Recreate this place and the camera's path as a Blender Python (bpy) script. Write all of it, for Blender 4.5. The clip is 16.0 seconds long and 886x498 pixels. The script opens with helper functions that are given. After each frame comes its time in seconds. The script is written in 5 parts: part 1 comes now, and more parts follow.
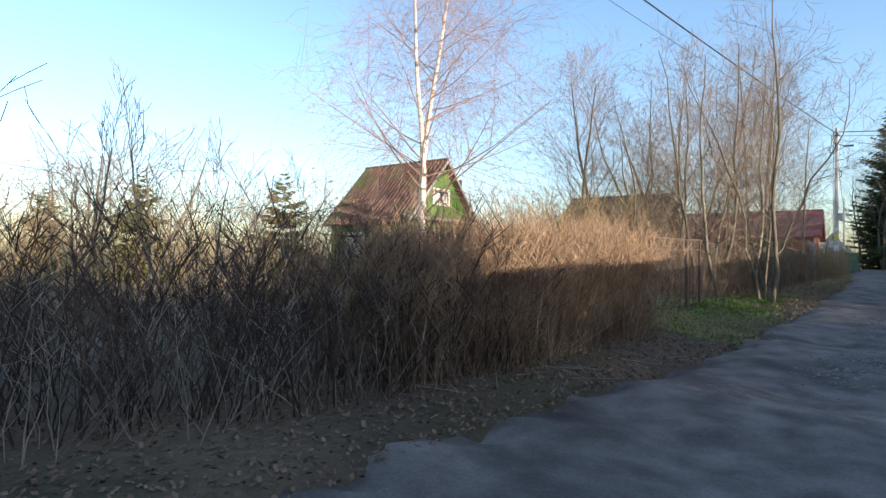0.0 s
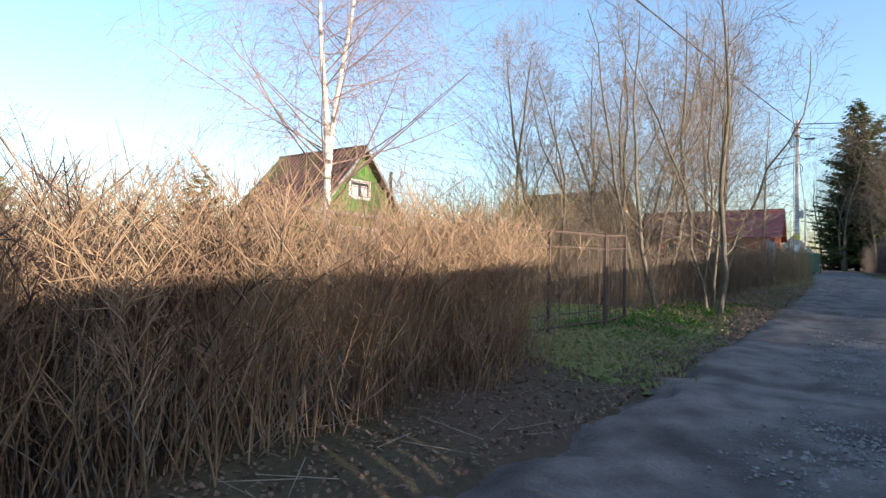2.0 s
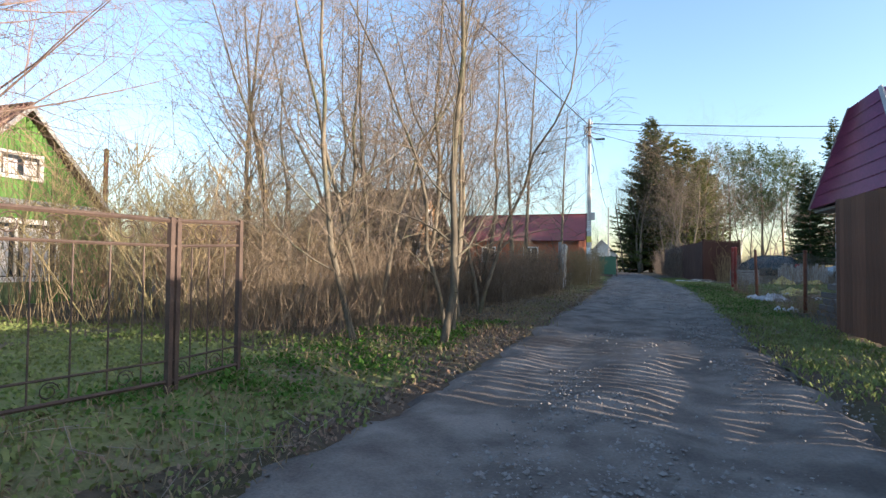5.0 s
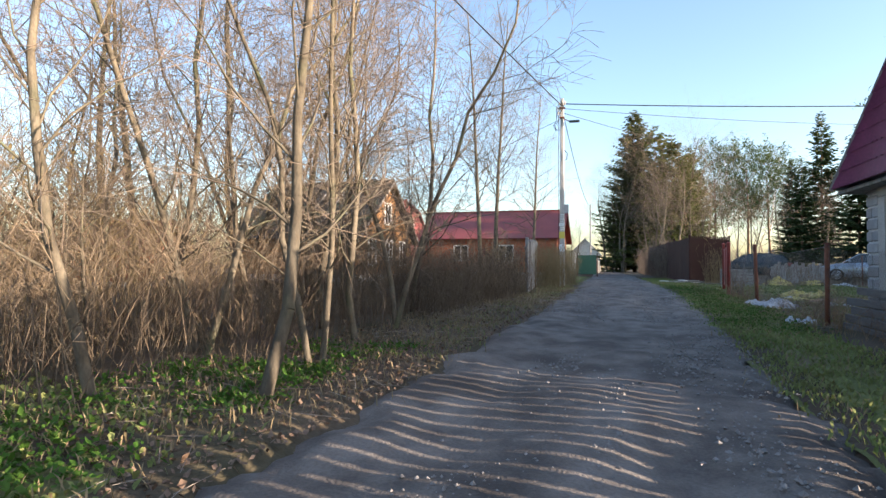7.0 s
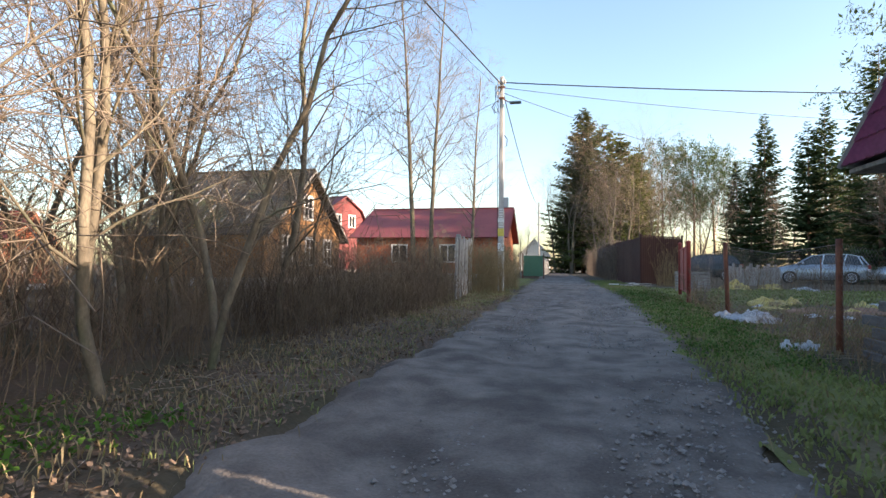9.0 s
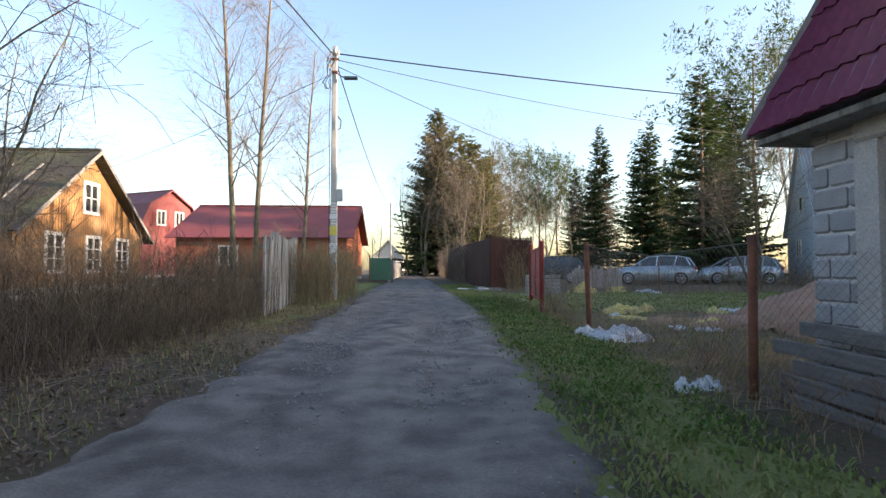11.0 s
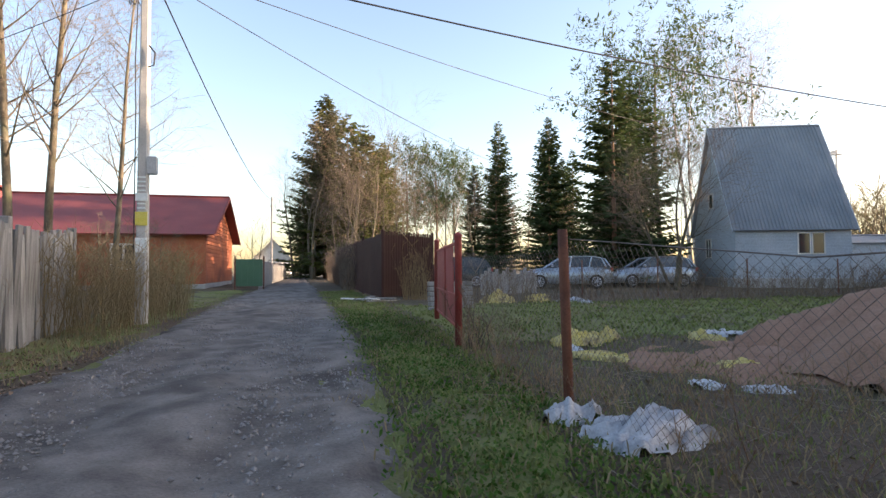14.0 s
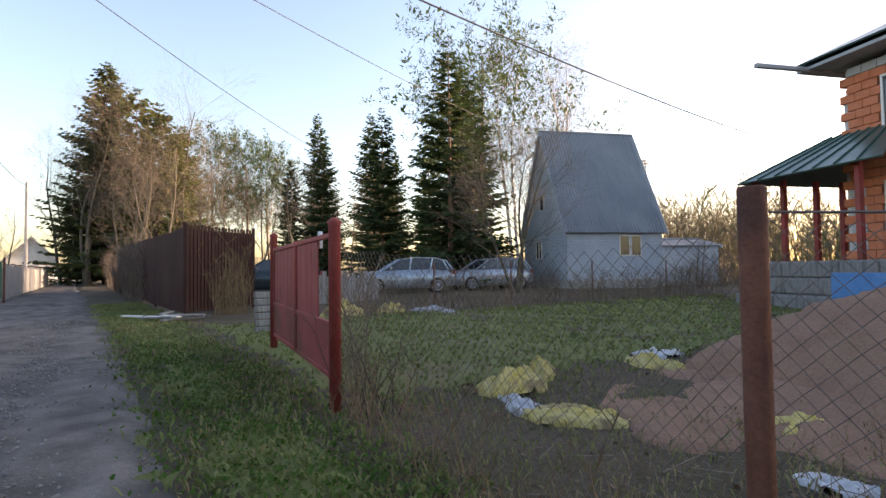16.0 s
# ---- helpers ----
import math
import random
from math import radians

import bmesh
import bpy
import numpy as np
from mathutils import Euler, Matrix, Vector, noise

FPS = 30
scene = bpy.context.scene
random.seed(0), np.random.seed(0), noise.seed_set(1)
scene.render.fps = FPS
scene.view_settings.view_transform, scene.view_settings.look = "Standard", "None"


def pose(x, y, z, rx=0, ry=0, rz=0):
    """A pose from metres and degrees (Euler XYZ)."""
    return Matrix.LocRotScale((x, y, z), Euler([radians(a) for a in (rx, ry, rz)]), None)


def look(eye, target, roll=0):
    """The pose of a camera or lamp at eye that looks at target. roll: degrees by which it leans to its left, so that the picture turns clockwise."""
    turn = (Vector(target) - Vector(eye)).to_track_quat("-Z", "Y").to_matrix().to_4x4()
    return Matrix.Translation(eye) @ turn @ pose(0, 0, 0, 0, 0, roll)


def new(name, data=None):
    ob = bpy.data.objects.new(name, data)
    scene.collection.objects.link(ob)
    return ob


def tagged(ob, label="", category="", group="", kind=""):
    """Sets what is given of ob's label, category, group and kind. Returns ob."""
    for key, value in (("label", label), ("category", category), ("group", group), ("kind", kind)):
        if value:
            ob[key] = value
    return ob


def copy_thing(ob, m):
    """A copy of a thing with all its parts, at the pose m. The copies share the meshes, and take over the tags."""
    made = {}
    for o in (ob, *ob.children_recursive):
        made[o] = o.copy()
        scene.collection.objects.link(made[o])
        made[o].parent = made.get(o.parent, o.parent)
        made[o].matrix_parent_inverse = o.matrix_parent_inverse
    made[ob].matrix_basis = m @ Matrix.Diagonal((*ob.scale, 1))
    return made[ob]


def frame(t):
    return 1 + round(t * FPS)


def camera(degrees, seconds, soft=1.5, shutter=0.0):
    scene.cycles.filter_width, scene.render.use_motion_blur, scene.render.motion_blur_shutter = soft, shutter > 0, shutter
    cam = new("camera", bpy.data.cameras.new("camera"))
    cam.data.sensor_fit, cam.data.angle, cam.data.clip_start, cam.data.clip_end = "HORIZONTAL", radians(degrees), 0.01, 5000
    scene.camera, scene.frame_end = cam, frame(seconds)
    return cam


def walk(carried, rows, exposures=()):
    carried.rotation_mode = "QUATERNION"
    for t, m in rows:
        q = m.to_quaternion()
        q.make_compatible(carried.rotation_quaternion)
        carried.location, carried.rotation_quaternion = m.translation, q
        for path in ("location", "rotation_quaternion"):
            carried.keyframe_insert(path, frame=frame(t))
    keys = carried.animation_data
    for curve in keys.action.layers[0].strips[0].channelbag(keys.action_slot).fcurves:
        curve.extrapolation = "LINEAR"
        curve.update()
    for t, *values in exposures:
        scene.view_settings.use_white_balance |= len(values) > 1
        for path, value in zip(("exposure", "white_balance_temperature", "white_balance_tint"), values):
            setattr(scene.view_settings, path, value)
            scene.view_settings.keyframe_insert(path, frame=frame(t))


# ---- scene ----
cam = camera(77.6, 16.0, 1.45)
METRES, EYE, TILT, LEAN, TURN = 26.6, 1.25, 0.0, 0.0, 36.5
ROWS = [
    (0.0, 0.0, 0.0, 0.0, -0.02, 1.02, -0.91),
    (0.5, 0.0162, 0.0247, 0.0007, 7.43, 0.85, -1.04),
    (1.0, 0.0338, 0.054, 0.0006, 7.33, 0.78, -1.09),
    (1.5, 0.0533, 0.0791, 0.0015, 4.34, 0.98, -1.04),
    (2.0, 0.0759, 0.1028, 0.0015, -2.72, 1.16, -0.88),
    (2.5, 0.0993, 0.1231, 0.0016, -8.72, 1.37, -0.71),
    (3.0, 0.123, 0.1451, 0.0014, -13.13, 1.42, -0.63),
    (3.5, 0.1461, 0.1658, 0.0014, -14.95, 1.56, -0.54),
    (4.0, 0.1692, 0.1879, 0.0032, -16.82, 1.6, -0.49),
    (6.5, 0.2785, 0.3058, 0.004, -19.38, 1.84, -0.49),
    (7.0, 0.3014, 0.3315, 0.0036, -19.93, 1.8, -0.38),
    (7.5, 0.3214, 0.3566, 0.0038, -20.23, 1.84, -0.49),
    (8.0, 0.3425, 0.3812, 0.0039, -20.85, 1.82, -0.5),
    (8.5, 0.3614, 0.4056, 0.0039, -21.57, 1.89, -0.5),
    (9.0, 0.3835, 0.4279, 0.0059, -24.75, 1.86, -0.49),
    (9.5, 0.4034, 0.4483, 0.0068, -29.36, 2.02, -0.32),
    (10.0, 0.4234, 0.4678, 0.0075, -33.94, 2.08, -0.16),
    (12.5, 0.5283, 0.5715, 0.0117, -41.85, 2.22, 0.02),
    (13.0, 0.5495, 0.5915, 0.0124, -42.34, 2.15, 0.03),
    (13.5, 0.5729, 0.6145, 0.0123, -44.5, 2.14, 0.13),
    (14.0, 0.596, 0.6361, 0.0138, -50.27, 2.16, 0.32),
    (14.5, 0.6168, 0.6587, 0.0144, -52.43, 2.2, 0.38),
    (15.0, 0.6382, 0.6802, 0.0157, -56.69, 2.19, 0.44),
    (15.5, 0.6599, 0.7041, 0.0157, -62.03, 2.17, 0.65),
    (16.0, 0.6792, 0.7284, 0.0169, -69.53, 2.13, 0.75),
]
walk(cam, [(t, pose(0, 0, EYE, TILT, LEAN, TURN) @ pose(METRES * x, METRES * y, METRES * z, 90 + pitch, roll, yaw)) for t, x, y, z, yaw, pitch, roll in ROWS],
     exposures=[(0.0, 1.42, 5800, 12), (2.5, 1.55, 5700, 12), (4.0, 1.62, 5750, 12), (7.0, 1.84, 6200, 15), (12.5, 1.95, 6750, 18), (16.0, 1.94, 7200, 24)])

# ---- world, sun ----
SUN_TO = Vector((1.0, -0.16, 0.168)).normalized()
world = bpy.data.worlds.new("world")
scene.world = world
world.use_nodes = True
wn = world.node_tree.nodes
sky = wn.new("ShaderNodeTexSky")
sky.sky_type = "NISHITA"
sky.sun_disc = False
sky.sun_elevation = math.asin(SUN_TO.z)
sky.sun_rotation = math.atan2(SUN_TO.x, SUN_TO.y)
sky.air_density, sky.dust_density, sky.ozone_density = 1.0, 1.5, 1.5
wn["Background"].inputs["Strength"].default_value = 0.15
world.node_tree.links.new(sky.outputs[0], wn["Background"].inputs["Color"])
sun = new("sun", bpy.data.lights.new("sun", "SUN"))
sun.data.energy, sun.data.angle, sun.data.color = 4.8, radians(0.45), (1.0, 0.80, 0.58)
sun.matrix_world = look(SUN_TO * 80, (0, 0, 0))


# ---- materials ----
def mat(name, a, b, size=0.3, rough=0.8, bump=0.3, metal=0.0, fine=0.02, stretch=(1, 1, 1), third=None, spread=0.1, vary=0.12, spec=0.3):
    """Two colours mixed by coarse and fine noise, a third as stains, relief from the fine noise. Sizes in metres."""
    m = bpy.data.materials.new(name)
    m.use_nodes = True
    n, l = m.node_tree.nodes, m.node_tree.links
    bs = n["Principled BSDF"]
    tc = n.new("ShaderNodeTexCoord")
    mp = n.new("ShaderNodeMapping")
    mp.inputs["Scale"].default_value = stretch
    l.new(tc.outputs["Object"], mp.inputs["Vector"])

    def cloud(s, detail):
        t = n.new("ShaderNodeTexNoise")
        t.inputs["Scale"].default_value, t.inputs["Detail"].default_value = 1.0 / s, detail
        l.new(mp.outputs[0], t.inputs["Vector"])
        return t.outputs[0]

    def mix(kind, f, x, y):
        k = n.new("ShaderNodeMix")
        k.data_type, k.blend_type = "RGBA", kind
        for sock, v in ((k.inputs[0], f), (k.inputs[6], x), (k.inputs[7], y)):
            if isinstance(v, bpy.types.NodeSocket):
                l.new(v, sock)
            elif isinstance(v, tuple):
                sock.default_value = (*v, 1)
            else:
                sock.default_value = v
        return k.outputs[2]

    def steps(v, lo, hi):
        r = n.new("ShaderNodeMapRange")
        r.inputs[1].default_value, r.inputs[2].default_value = lo, hi
        l.new(v, r.inputs[0])
        return r.outputs[0]
    big, small = cloud(size, 4), cloud(fine, 3)
    col = mix("MIX", steps(big, 0.5 - spread * 2, 0.5 + spread * 2), a, b)
    if third:
        col = mix("MIX", steps(cloud(size * 2.7, 6), 0.52, 0.68), col, third)
    grain = mix("MIX", small, (0.62, 0.62, 0.62), (1.38, 1.38, 1.38))
    col = mix("MULTIPLY", 1.0, col, grain)
    if vary:
        oi = n.new("ShaderNodeObjectInfo")
        r = n.new("ShaderNodeMapRange")
        r.inputs[3].default_value, r.inputs[4].default_value = 1 - vary, 1 + vary
        l.new(oi.outputs["Random"], r.inputs[0])
        k = n.new("ShaderNodeCombineColor")
        for s in k.inputs:
            l.new(r.outputs[0], s)
        col = mix("MULTIPLY", 1.0, col, k.outputs[0])
    l.new(col, bs.inputs["Base Color"])
    bs.inputs["Roughness"].default_value, bs.inputs["Metallic"].default_value = rough, metal
    bs.inputs["Specular IOR Level"].default_value = spec
    if bump:
        bp = n.new("ShaderNodeBump")
        bp.inputs["Strength"].default_value, bp.inputs["Distance"].default_value = bump, fine * 0.5
        l.new(small, bp.inputs["Height"])
        l.new(bp.outputs[0], bs.inputs["Normal"])
    return m


def two_sided_leaf(name, a, b, size=0.6, through_light=0.3):
    m = mat(name, a, b, size, 0.75, 0.0, 0.0, 0.08, vary=0.15, spec=0.15)
    n, l = m.node_tree.nodes, m.node_tree.links
    tr = n.new("ShaderNodeBsdfTranslucent")
    ad = n.new("ShaderNodeMixShader")
    ad.inputs[0].default_value = through_light
    src = n["Principled BSDF"].inputs["Base Color"].links[0].from_socket
    l.new(src, tr.inputs[0])
    l.new(n["Principled BSDF"].outputs[0], ad.inputs[1])
    l.new(tr.outputs[0], ad.inputs[2])
    l.new(ad.outputs[0], n["Material Output"].inputs[0])
    return m


def glass(name, tint=(0.03, 0.035, 0.04)):
    m = bpy.data.materials.new(name)
    m.use_nodes = True
    bs = m.node_tree.nodes["Principled BSDF"]
    bs.inputs["Base Color"].default_value = (*tint, 1)
    bs.inputs["Roughness"].default_value = 0.06
    bs.inputs["Specular IOR Level"].default_value = 0.8
    return m


M_GROUND = mat("soil and thatch", (0.095, 0.068, 0.049), (0.072, 0.062, 0.034), 1.6, 0.95, 0.8, fine=0.05, third=(0.16, 0.122, 0.08), spread=0.06, vary=0)
M_ROAD = mat("packed dirt road", (0.105, 0.090, 0.080), (0.215, 0.19, 0.168), 0.4, 0.92, 1.0, fine=0.022, third=(0.075, 0.064, 0.057), spread=0.08, vary=0)
M_STONE = mat("crushed stone", (0.17, 0.16, 0.152), (0.30, 0.285, 0.275), 0.1, 0.85, 0.3, fine=0.02, vary=0)
M_GRASS = two_sided_leaf("spring grass", (0.15, 0.205, 0.06), (0.24, 0.25, 0.10), 0.8)
M_WEED = two_sided_leaf("ground elder leaf", (0.06, 0.14, 0.02), (0.09, 0.16, 0.03), 0.5)
M_STRAW = two_sided_leaf("dead grass", (0.32, 0.25, 0.14), (0.22, 0.17, 0.10), 0.7, 0.2)
M_LITTER = mat("dead leaves", (0.12, 0.075, 0.05), (0.24, 0.17, 0.12), 0.12, 0.9, 0.2, fine=0.03, vary=0)
M_STEM = mat("hedge stem bark", (0.18, 0.115, 0.07), (0.36, 0.25, 0.15), 0.4, 0.85, 0.3, fine=0.03, third=(0.13, 0.075, 0.055), vary=0)
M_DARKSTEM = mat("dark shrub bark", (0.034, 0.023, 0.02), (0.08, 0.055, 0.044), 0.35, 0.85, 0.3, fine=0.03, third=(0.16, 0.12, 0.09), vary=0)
M_THICK = mat("thicket bark", (0.12, 0.09, 0.065), (0.23, 0.175, 0.115), 0.5, 0.9, 0.2, fine=0.03, third=(0.07, 0.05, 0.04), vary=0)
M_LAWN = mat("mossy lawn", (0.12, 0.14, 0.044), (0.17, 0.18, 0.062), 0.5, 0.95, 0.8, fine=0.025, third=(0.17, 0.14, 0.08), spread=0.1, vary=0)
M_STEMRED = mat("reddish shoot bark", (0.20, 0.10, 0.07), (0.28, 0.17, 0.10), 0.4, 0.8, 0.2, fine=0.03, vary=0)
M_SCRUB = mat("tan scrub bark", (0.20, 0.155, 0.085), (0.28, 0.215, 0.12), 1.5, 0.9, 0.0, fine=0.05, third=(0.16, 0.16, 0.07), vary=0)
M_CANE = mat("grey old cane bark", (0.24, 0.205, 0.17), (0.34, 0.29, 0.23), 0.4, 0.9, 0.3, fine=0.03, third=(0.16, 0.13, 0.11), vary=0)
M_ALDER = mat("grey alder bark", (0.075, 0.062, 0.045), (0.17, 0.145, 0.105), 0.16, 0.9, 0.6, fine=0.025, stretch=(1, 1, 0.5), third=(0.10, 0.105, 0.06), vary=0.2)
M_TWIG = mat("bare twig bark", (0.135, 0.105, 0.08), (0.21, 0.165, 0.125), 0.5, 0.9, 0.0, fine=0.05)
M_BIRCH = mat("birch bark", (0.72, 0.68, 0.62), (0.55, 0.5, 0.45), 0.2, 0.75, 0.4, fine=0.04, stretch=(0.5, 0.5, 2.5), third=(0.07, 0.06, 0.05), spread=0.12)
M_BIRCHTWIG = mat("birch twig bark", (0.19, 0.125, 0.10), (0.27, 0.19, 0.15), 0.5, 0.8, 0.0, fine=0.05)
M_SPRUCEBARK = mat("conifer bark", (0.14, 0.09, 0.06), (0.22, 0.15, 0.1), 0.2, 0.95, 0.6, fine=0.04)
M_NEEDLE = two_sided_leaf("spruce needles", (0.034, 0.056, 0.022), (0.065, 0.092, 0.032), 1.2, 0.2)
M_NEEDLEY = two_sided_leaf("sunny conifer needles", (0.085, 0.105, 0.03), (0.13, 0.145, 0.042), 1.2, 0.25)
M_PINE = two_sided_leaf("pine needles", (0.065, 0.10, 0.036), (0.11, 0.14, 0.05), 1.5, 0.2)
M_BUD = two_sided_leaf("opening buds", (0.30, 0.24, 0.10), (0.38, 0.27, 0.13), 1.0, 0.5)
M_OLIVE = two_sided_leaf("olive conifer needles", (0.055, 0.07, 0.028), (0.095, 0.105, 0.04), 1.2, 0.25)
M_GREENPAINT = mat("faded green paint", (0.062, 0.15, 0.03), (0.10, 0.20, 0.045), 0.5, 0.75, 0.4, fine=0.03, stretch=(1, 1, 0.6), third=(0.14, 0.17, 0.075))
M_WHITEPAINT = mat("chipped white paint", (0.74, 0.72, 0.68), (0.62, 0.6, 0.55), 0.3, 0.6, 0.3, fine=0.02)
M_MOSSROOF = mat("mossy slate roof", (0.12, 0.07, 0.06), (0.18, 0.105, 0.08), 0.5, 0.9, 0.5, fine=0.05, third=(0.11, 0.13, 0.05))
M_GREYROOF = mat("weathered fibre cement", (0.18, 0.205, 0.235), (0.27, 0.295, 0.32), 2.5, 0.85, 0.4, fine=0.04, third=(0.15, 0.17, 0.185))
M_DARKROOF = mat("old felt roof", (0.04, 0.04, 0.037), (0.075, 0.07, 0.06), 0.7, 0.9, 0.5, fine=0.05, third=(0.08, 0.09, 0.04))
M_REDROOF = mat("dark red metal roof", (0.15, 0.028, 0.026), (0.19, 0.042, 0.038), 1.2, 0.6, 0.1, 0.0, 0.05, spec=0.5)
M_PURPLE = mat("wine red metal tile", (0.15, 0.04, 0.095), (0.19, 0.052, 0.12), 0.9, 0.35, 0.05, 0.0, 0.05, spec=0.5)
M_OCHRE = mat("ochre board wall", (0.24, 0.12, 0.048), (0.31, 0.17, 0.072), 0.5, 0.8, 0.4, fine=0.03, stretch=(1, 1, 0.5), third=(0.25, 0.15, 0.08))
M_REDLOG = mat("red stained logs", (0.33, 0.10, 0.055), (0.42, 0.15, 0.075), 0.6, 0.75, 0.4, fine=0.04, third=(0.2, 0.07, 0.045))
M_REDWALL = mat("dark red siding", (0.16, 0.034, 0.036), (0.20, 0.045, 0.045), 0.9, 0.6, 0.2, fine=0.05)
M_WHITESIDE = mat("pale blue-white siding", (0.40, 0.47, 0.54), (0.48, 0.54, 0.60), 1.0, 0.55, 0.15, fine=0.05, third=(0.36, 0.42, 0.49))
M_BLOCK = mat("concrete block", (0.27, 0.275, 0.29), (0.37, 0.37, 0.38), 0.25, 0.95, 0.7, fine=0.015, third=(0.18, 0.18, 0.19))
M_MORTAR = mat("mortar", (0.42, 0.42, 0.42), (0.5, 0.5, 0.49), 0.2, 0.95, 0.5, fine=0.01)
M_BRICK = mat("orange hollow block", (0.50, 0.155, 0.075), (0.60, 0.21, 0.11), 0.25, 0.85, 0.5, fine=0.015)
M_BRICKGREY = mat("grey hollow block", (0.36, 0.38, 0.39), (0.45, 0.46, 0.46), 0.25, 0.9, 0.5, fine=0.015)
M_OLDWOOD = mat("grey weathered wood", (0.20, 0.195, 0.19), (0.31, 0.30, 0.285), 0.15, 0.9, 0.5, fine=0.015, stretch=(4, 4, 0.4), third=(0.13, 0.125, 0.115), vary=0.35)
M_DARKWOOD = mat("dark grey planks", (0.10, 0.098, 0.1), (0.17, 0.16, 0.155), 0.15, 0.9, 0.5, fine=0.015, stretch=(4, 0.4, 4), vary=0.2)
M_BROWNBOARD = mat("brown stained board", (0.10, 0.05, 0.032), (0.15, 0.075, 0.045), 0.3, 0.8, 0.4, fine=0.02, stretch=(4, 4, 0.4), vary=0.2)
M_BROWNMETAL = mat("chocolate metal sheet", (0.045, 0.022, 0.02), (0.062, 0.03, 0.026), 0.8, 0.7, 0.1, fine=0.03, third=(0.075, 0.042, 0.034), spec=0.15)
M_REDPAINT = mat("faded red painted steel", (0.26, 0.045, 0.042), (0.33, 0.075, 0.065), 0.4, 0.6, 0.3, fine=0.02, third=(0.16, 0.05, 0.03))
M_RUST = mat("rusty steel", (0.13, 0.05, 0.032), (0.19, 0.085, 0.055), 0.15, 0.85, 0.5, fine=0.015, third=(0.08, 0.04, 0.035))
M_GATE = mat("dull brown gate paint", (0.065, 0.044, 0.035), (0.095, 0.065, 0.05), 0.2, 0.7, 0.3, fine=0.02)
M_WIRE = mat("galvanised wire", (0.16, 0.13, 0.115), (0.23, 0.2, 0.18), 0.3, 0.6, 0.0, 0.4, 0.03)
M_CABLE = mat("black cable", (0.012, 0.012, 0.014), (0.02, 0.02, 0.022), 0.5, 0.6, 0.0)
M_CONCRETE = mat("old concrete", (0.33, 0.325, 0.315), (0.43, 0.42, 0.40), 0.4, 0.9, 0.4, fine=0.02, third=(0.33, 0.32, 0.3))
M_STEELGREY = mat("grey metal box", (0.33, 0.34, 0.35), (0.4, 0.41, 0.42), 0.3, 0.5, 0.1, 0.3)
M_YELLOW = mat("yellow paper notice", (0.62, 0.52, 0.08), (0.68, 0.6, 0.16), 0.1, 0.8, 0.1)
M_PAPER = mat("pale paper notice", (0.55, 0.62, 0.62), (0.7, 0.72, 0.72), 0.08, 0.8, 0.1)
M_SAND = mat("reddish sand", (0.23, 0.13, 0.088), (0.30, 0.175, 0.12), 0.5, 0.97, 0.8, fine=0.03, third=(0.25, 0.15, 0.1), vary=0)
M_SACK = mat("yellow insulation wool", (0.46, 0.36, 0.08), (0.52, 0.45, 0.22), 0.12, 0.9, 1.0, fine=0.03, third=(0.22, 0.16, 0.09))
M_FILM = mat("crumpled white plastic film", (0.36, 0.39, 0.43), (0.56, 0.58, 0.6), 0.12, 0.4, 0.6, fine=0.02, third=(0.22, 0.21, 0.2), spec=0.5)
M_GREENMETAL = mat("green metal sheet", (0.05, 0.13, 0.075), (0.065, 0.16, 0.095), 0.6, 0.45, 0.1, spec=0.45)
M_DARKGREENROOF = mat("dark green roof metal", (0.035, 0.075, 0.065), (0.05, 0.10, 0.085), 0.7, 0.3, 0.05, 0.0, spec=0.6)
M_SILVER = mat("silver car paint", (0.36, 0.42, 0.48), (0.41, 0.46, 0.52), 2.0, 0.28, 0.0, 0.55, 0.5, vary=0.1, spec=0.6)
M_DARKCAR = mat("dark teal car paint", (0.03, 0.05, 0.055), (0.04, 0.06, 0.065), 2.0, 0.25, 0.0, 0.3, 0.5, spec=0.6)
M_TYRE = mat("tyre rubber", (0.018, 0.018, 0.018), (0.03, 0.03, 0.03), 0.2, 0.85, 0.2)
M_RIM = mat("alloy rim", (0.5, 0.5, 0.52), (0.58, 0.58, 0.6), 0.2, 0.35, 0.0, 0.8)
M_BLUE = mat("blue tarpaulin", (0.06, 0.19, 0.42), (0.09, 0.25, 0.5), 0.3, 0.5, 0.3)
M_GLASS = glass("window glass")
M_CURTAIN = mat("pale curtain", (0.55, 0.53, 0.52), (0.65, 0.63, 0.61), 0.15, 0.9, 0.2, stretch=(6, 6, 0.3))
M_DOORGREEN = mat("dark green door", (0.02, 0.06, 0.035), (0.03, 0.075, 0.045), 0.5, 0.6, 0.2)
M_GARAGEDOOR = mat("pale blue garage door", (0.62, 0.71, 0.78), (0.70, 0.77, 0.82), 0.7, 0.5, 0.2, third=(0.56, 0.64, 0.7))


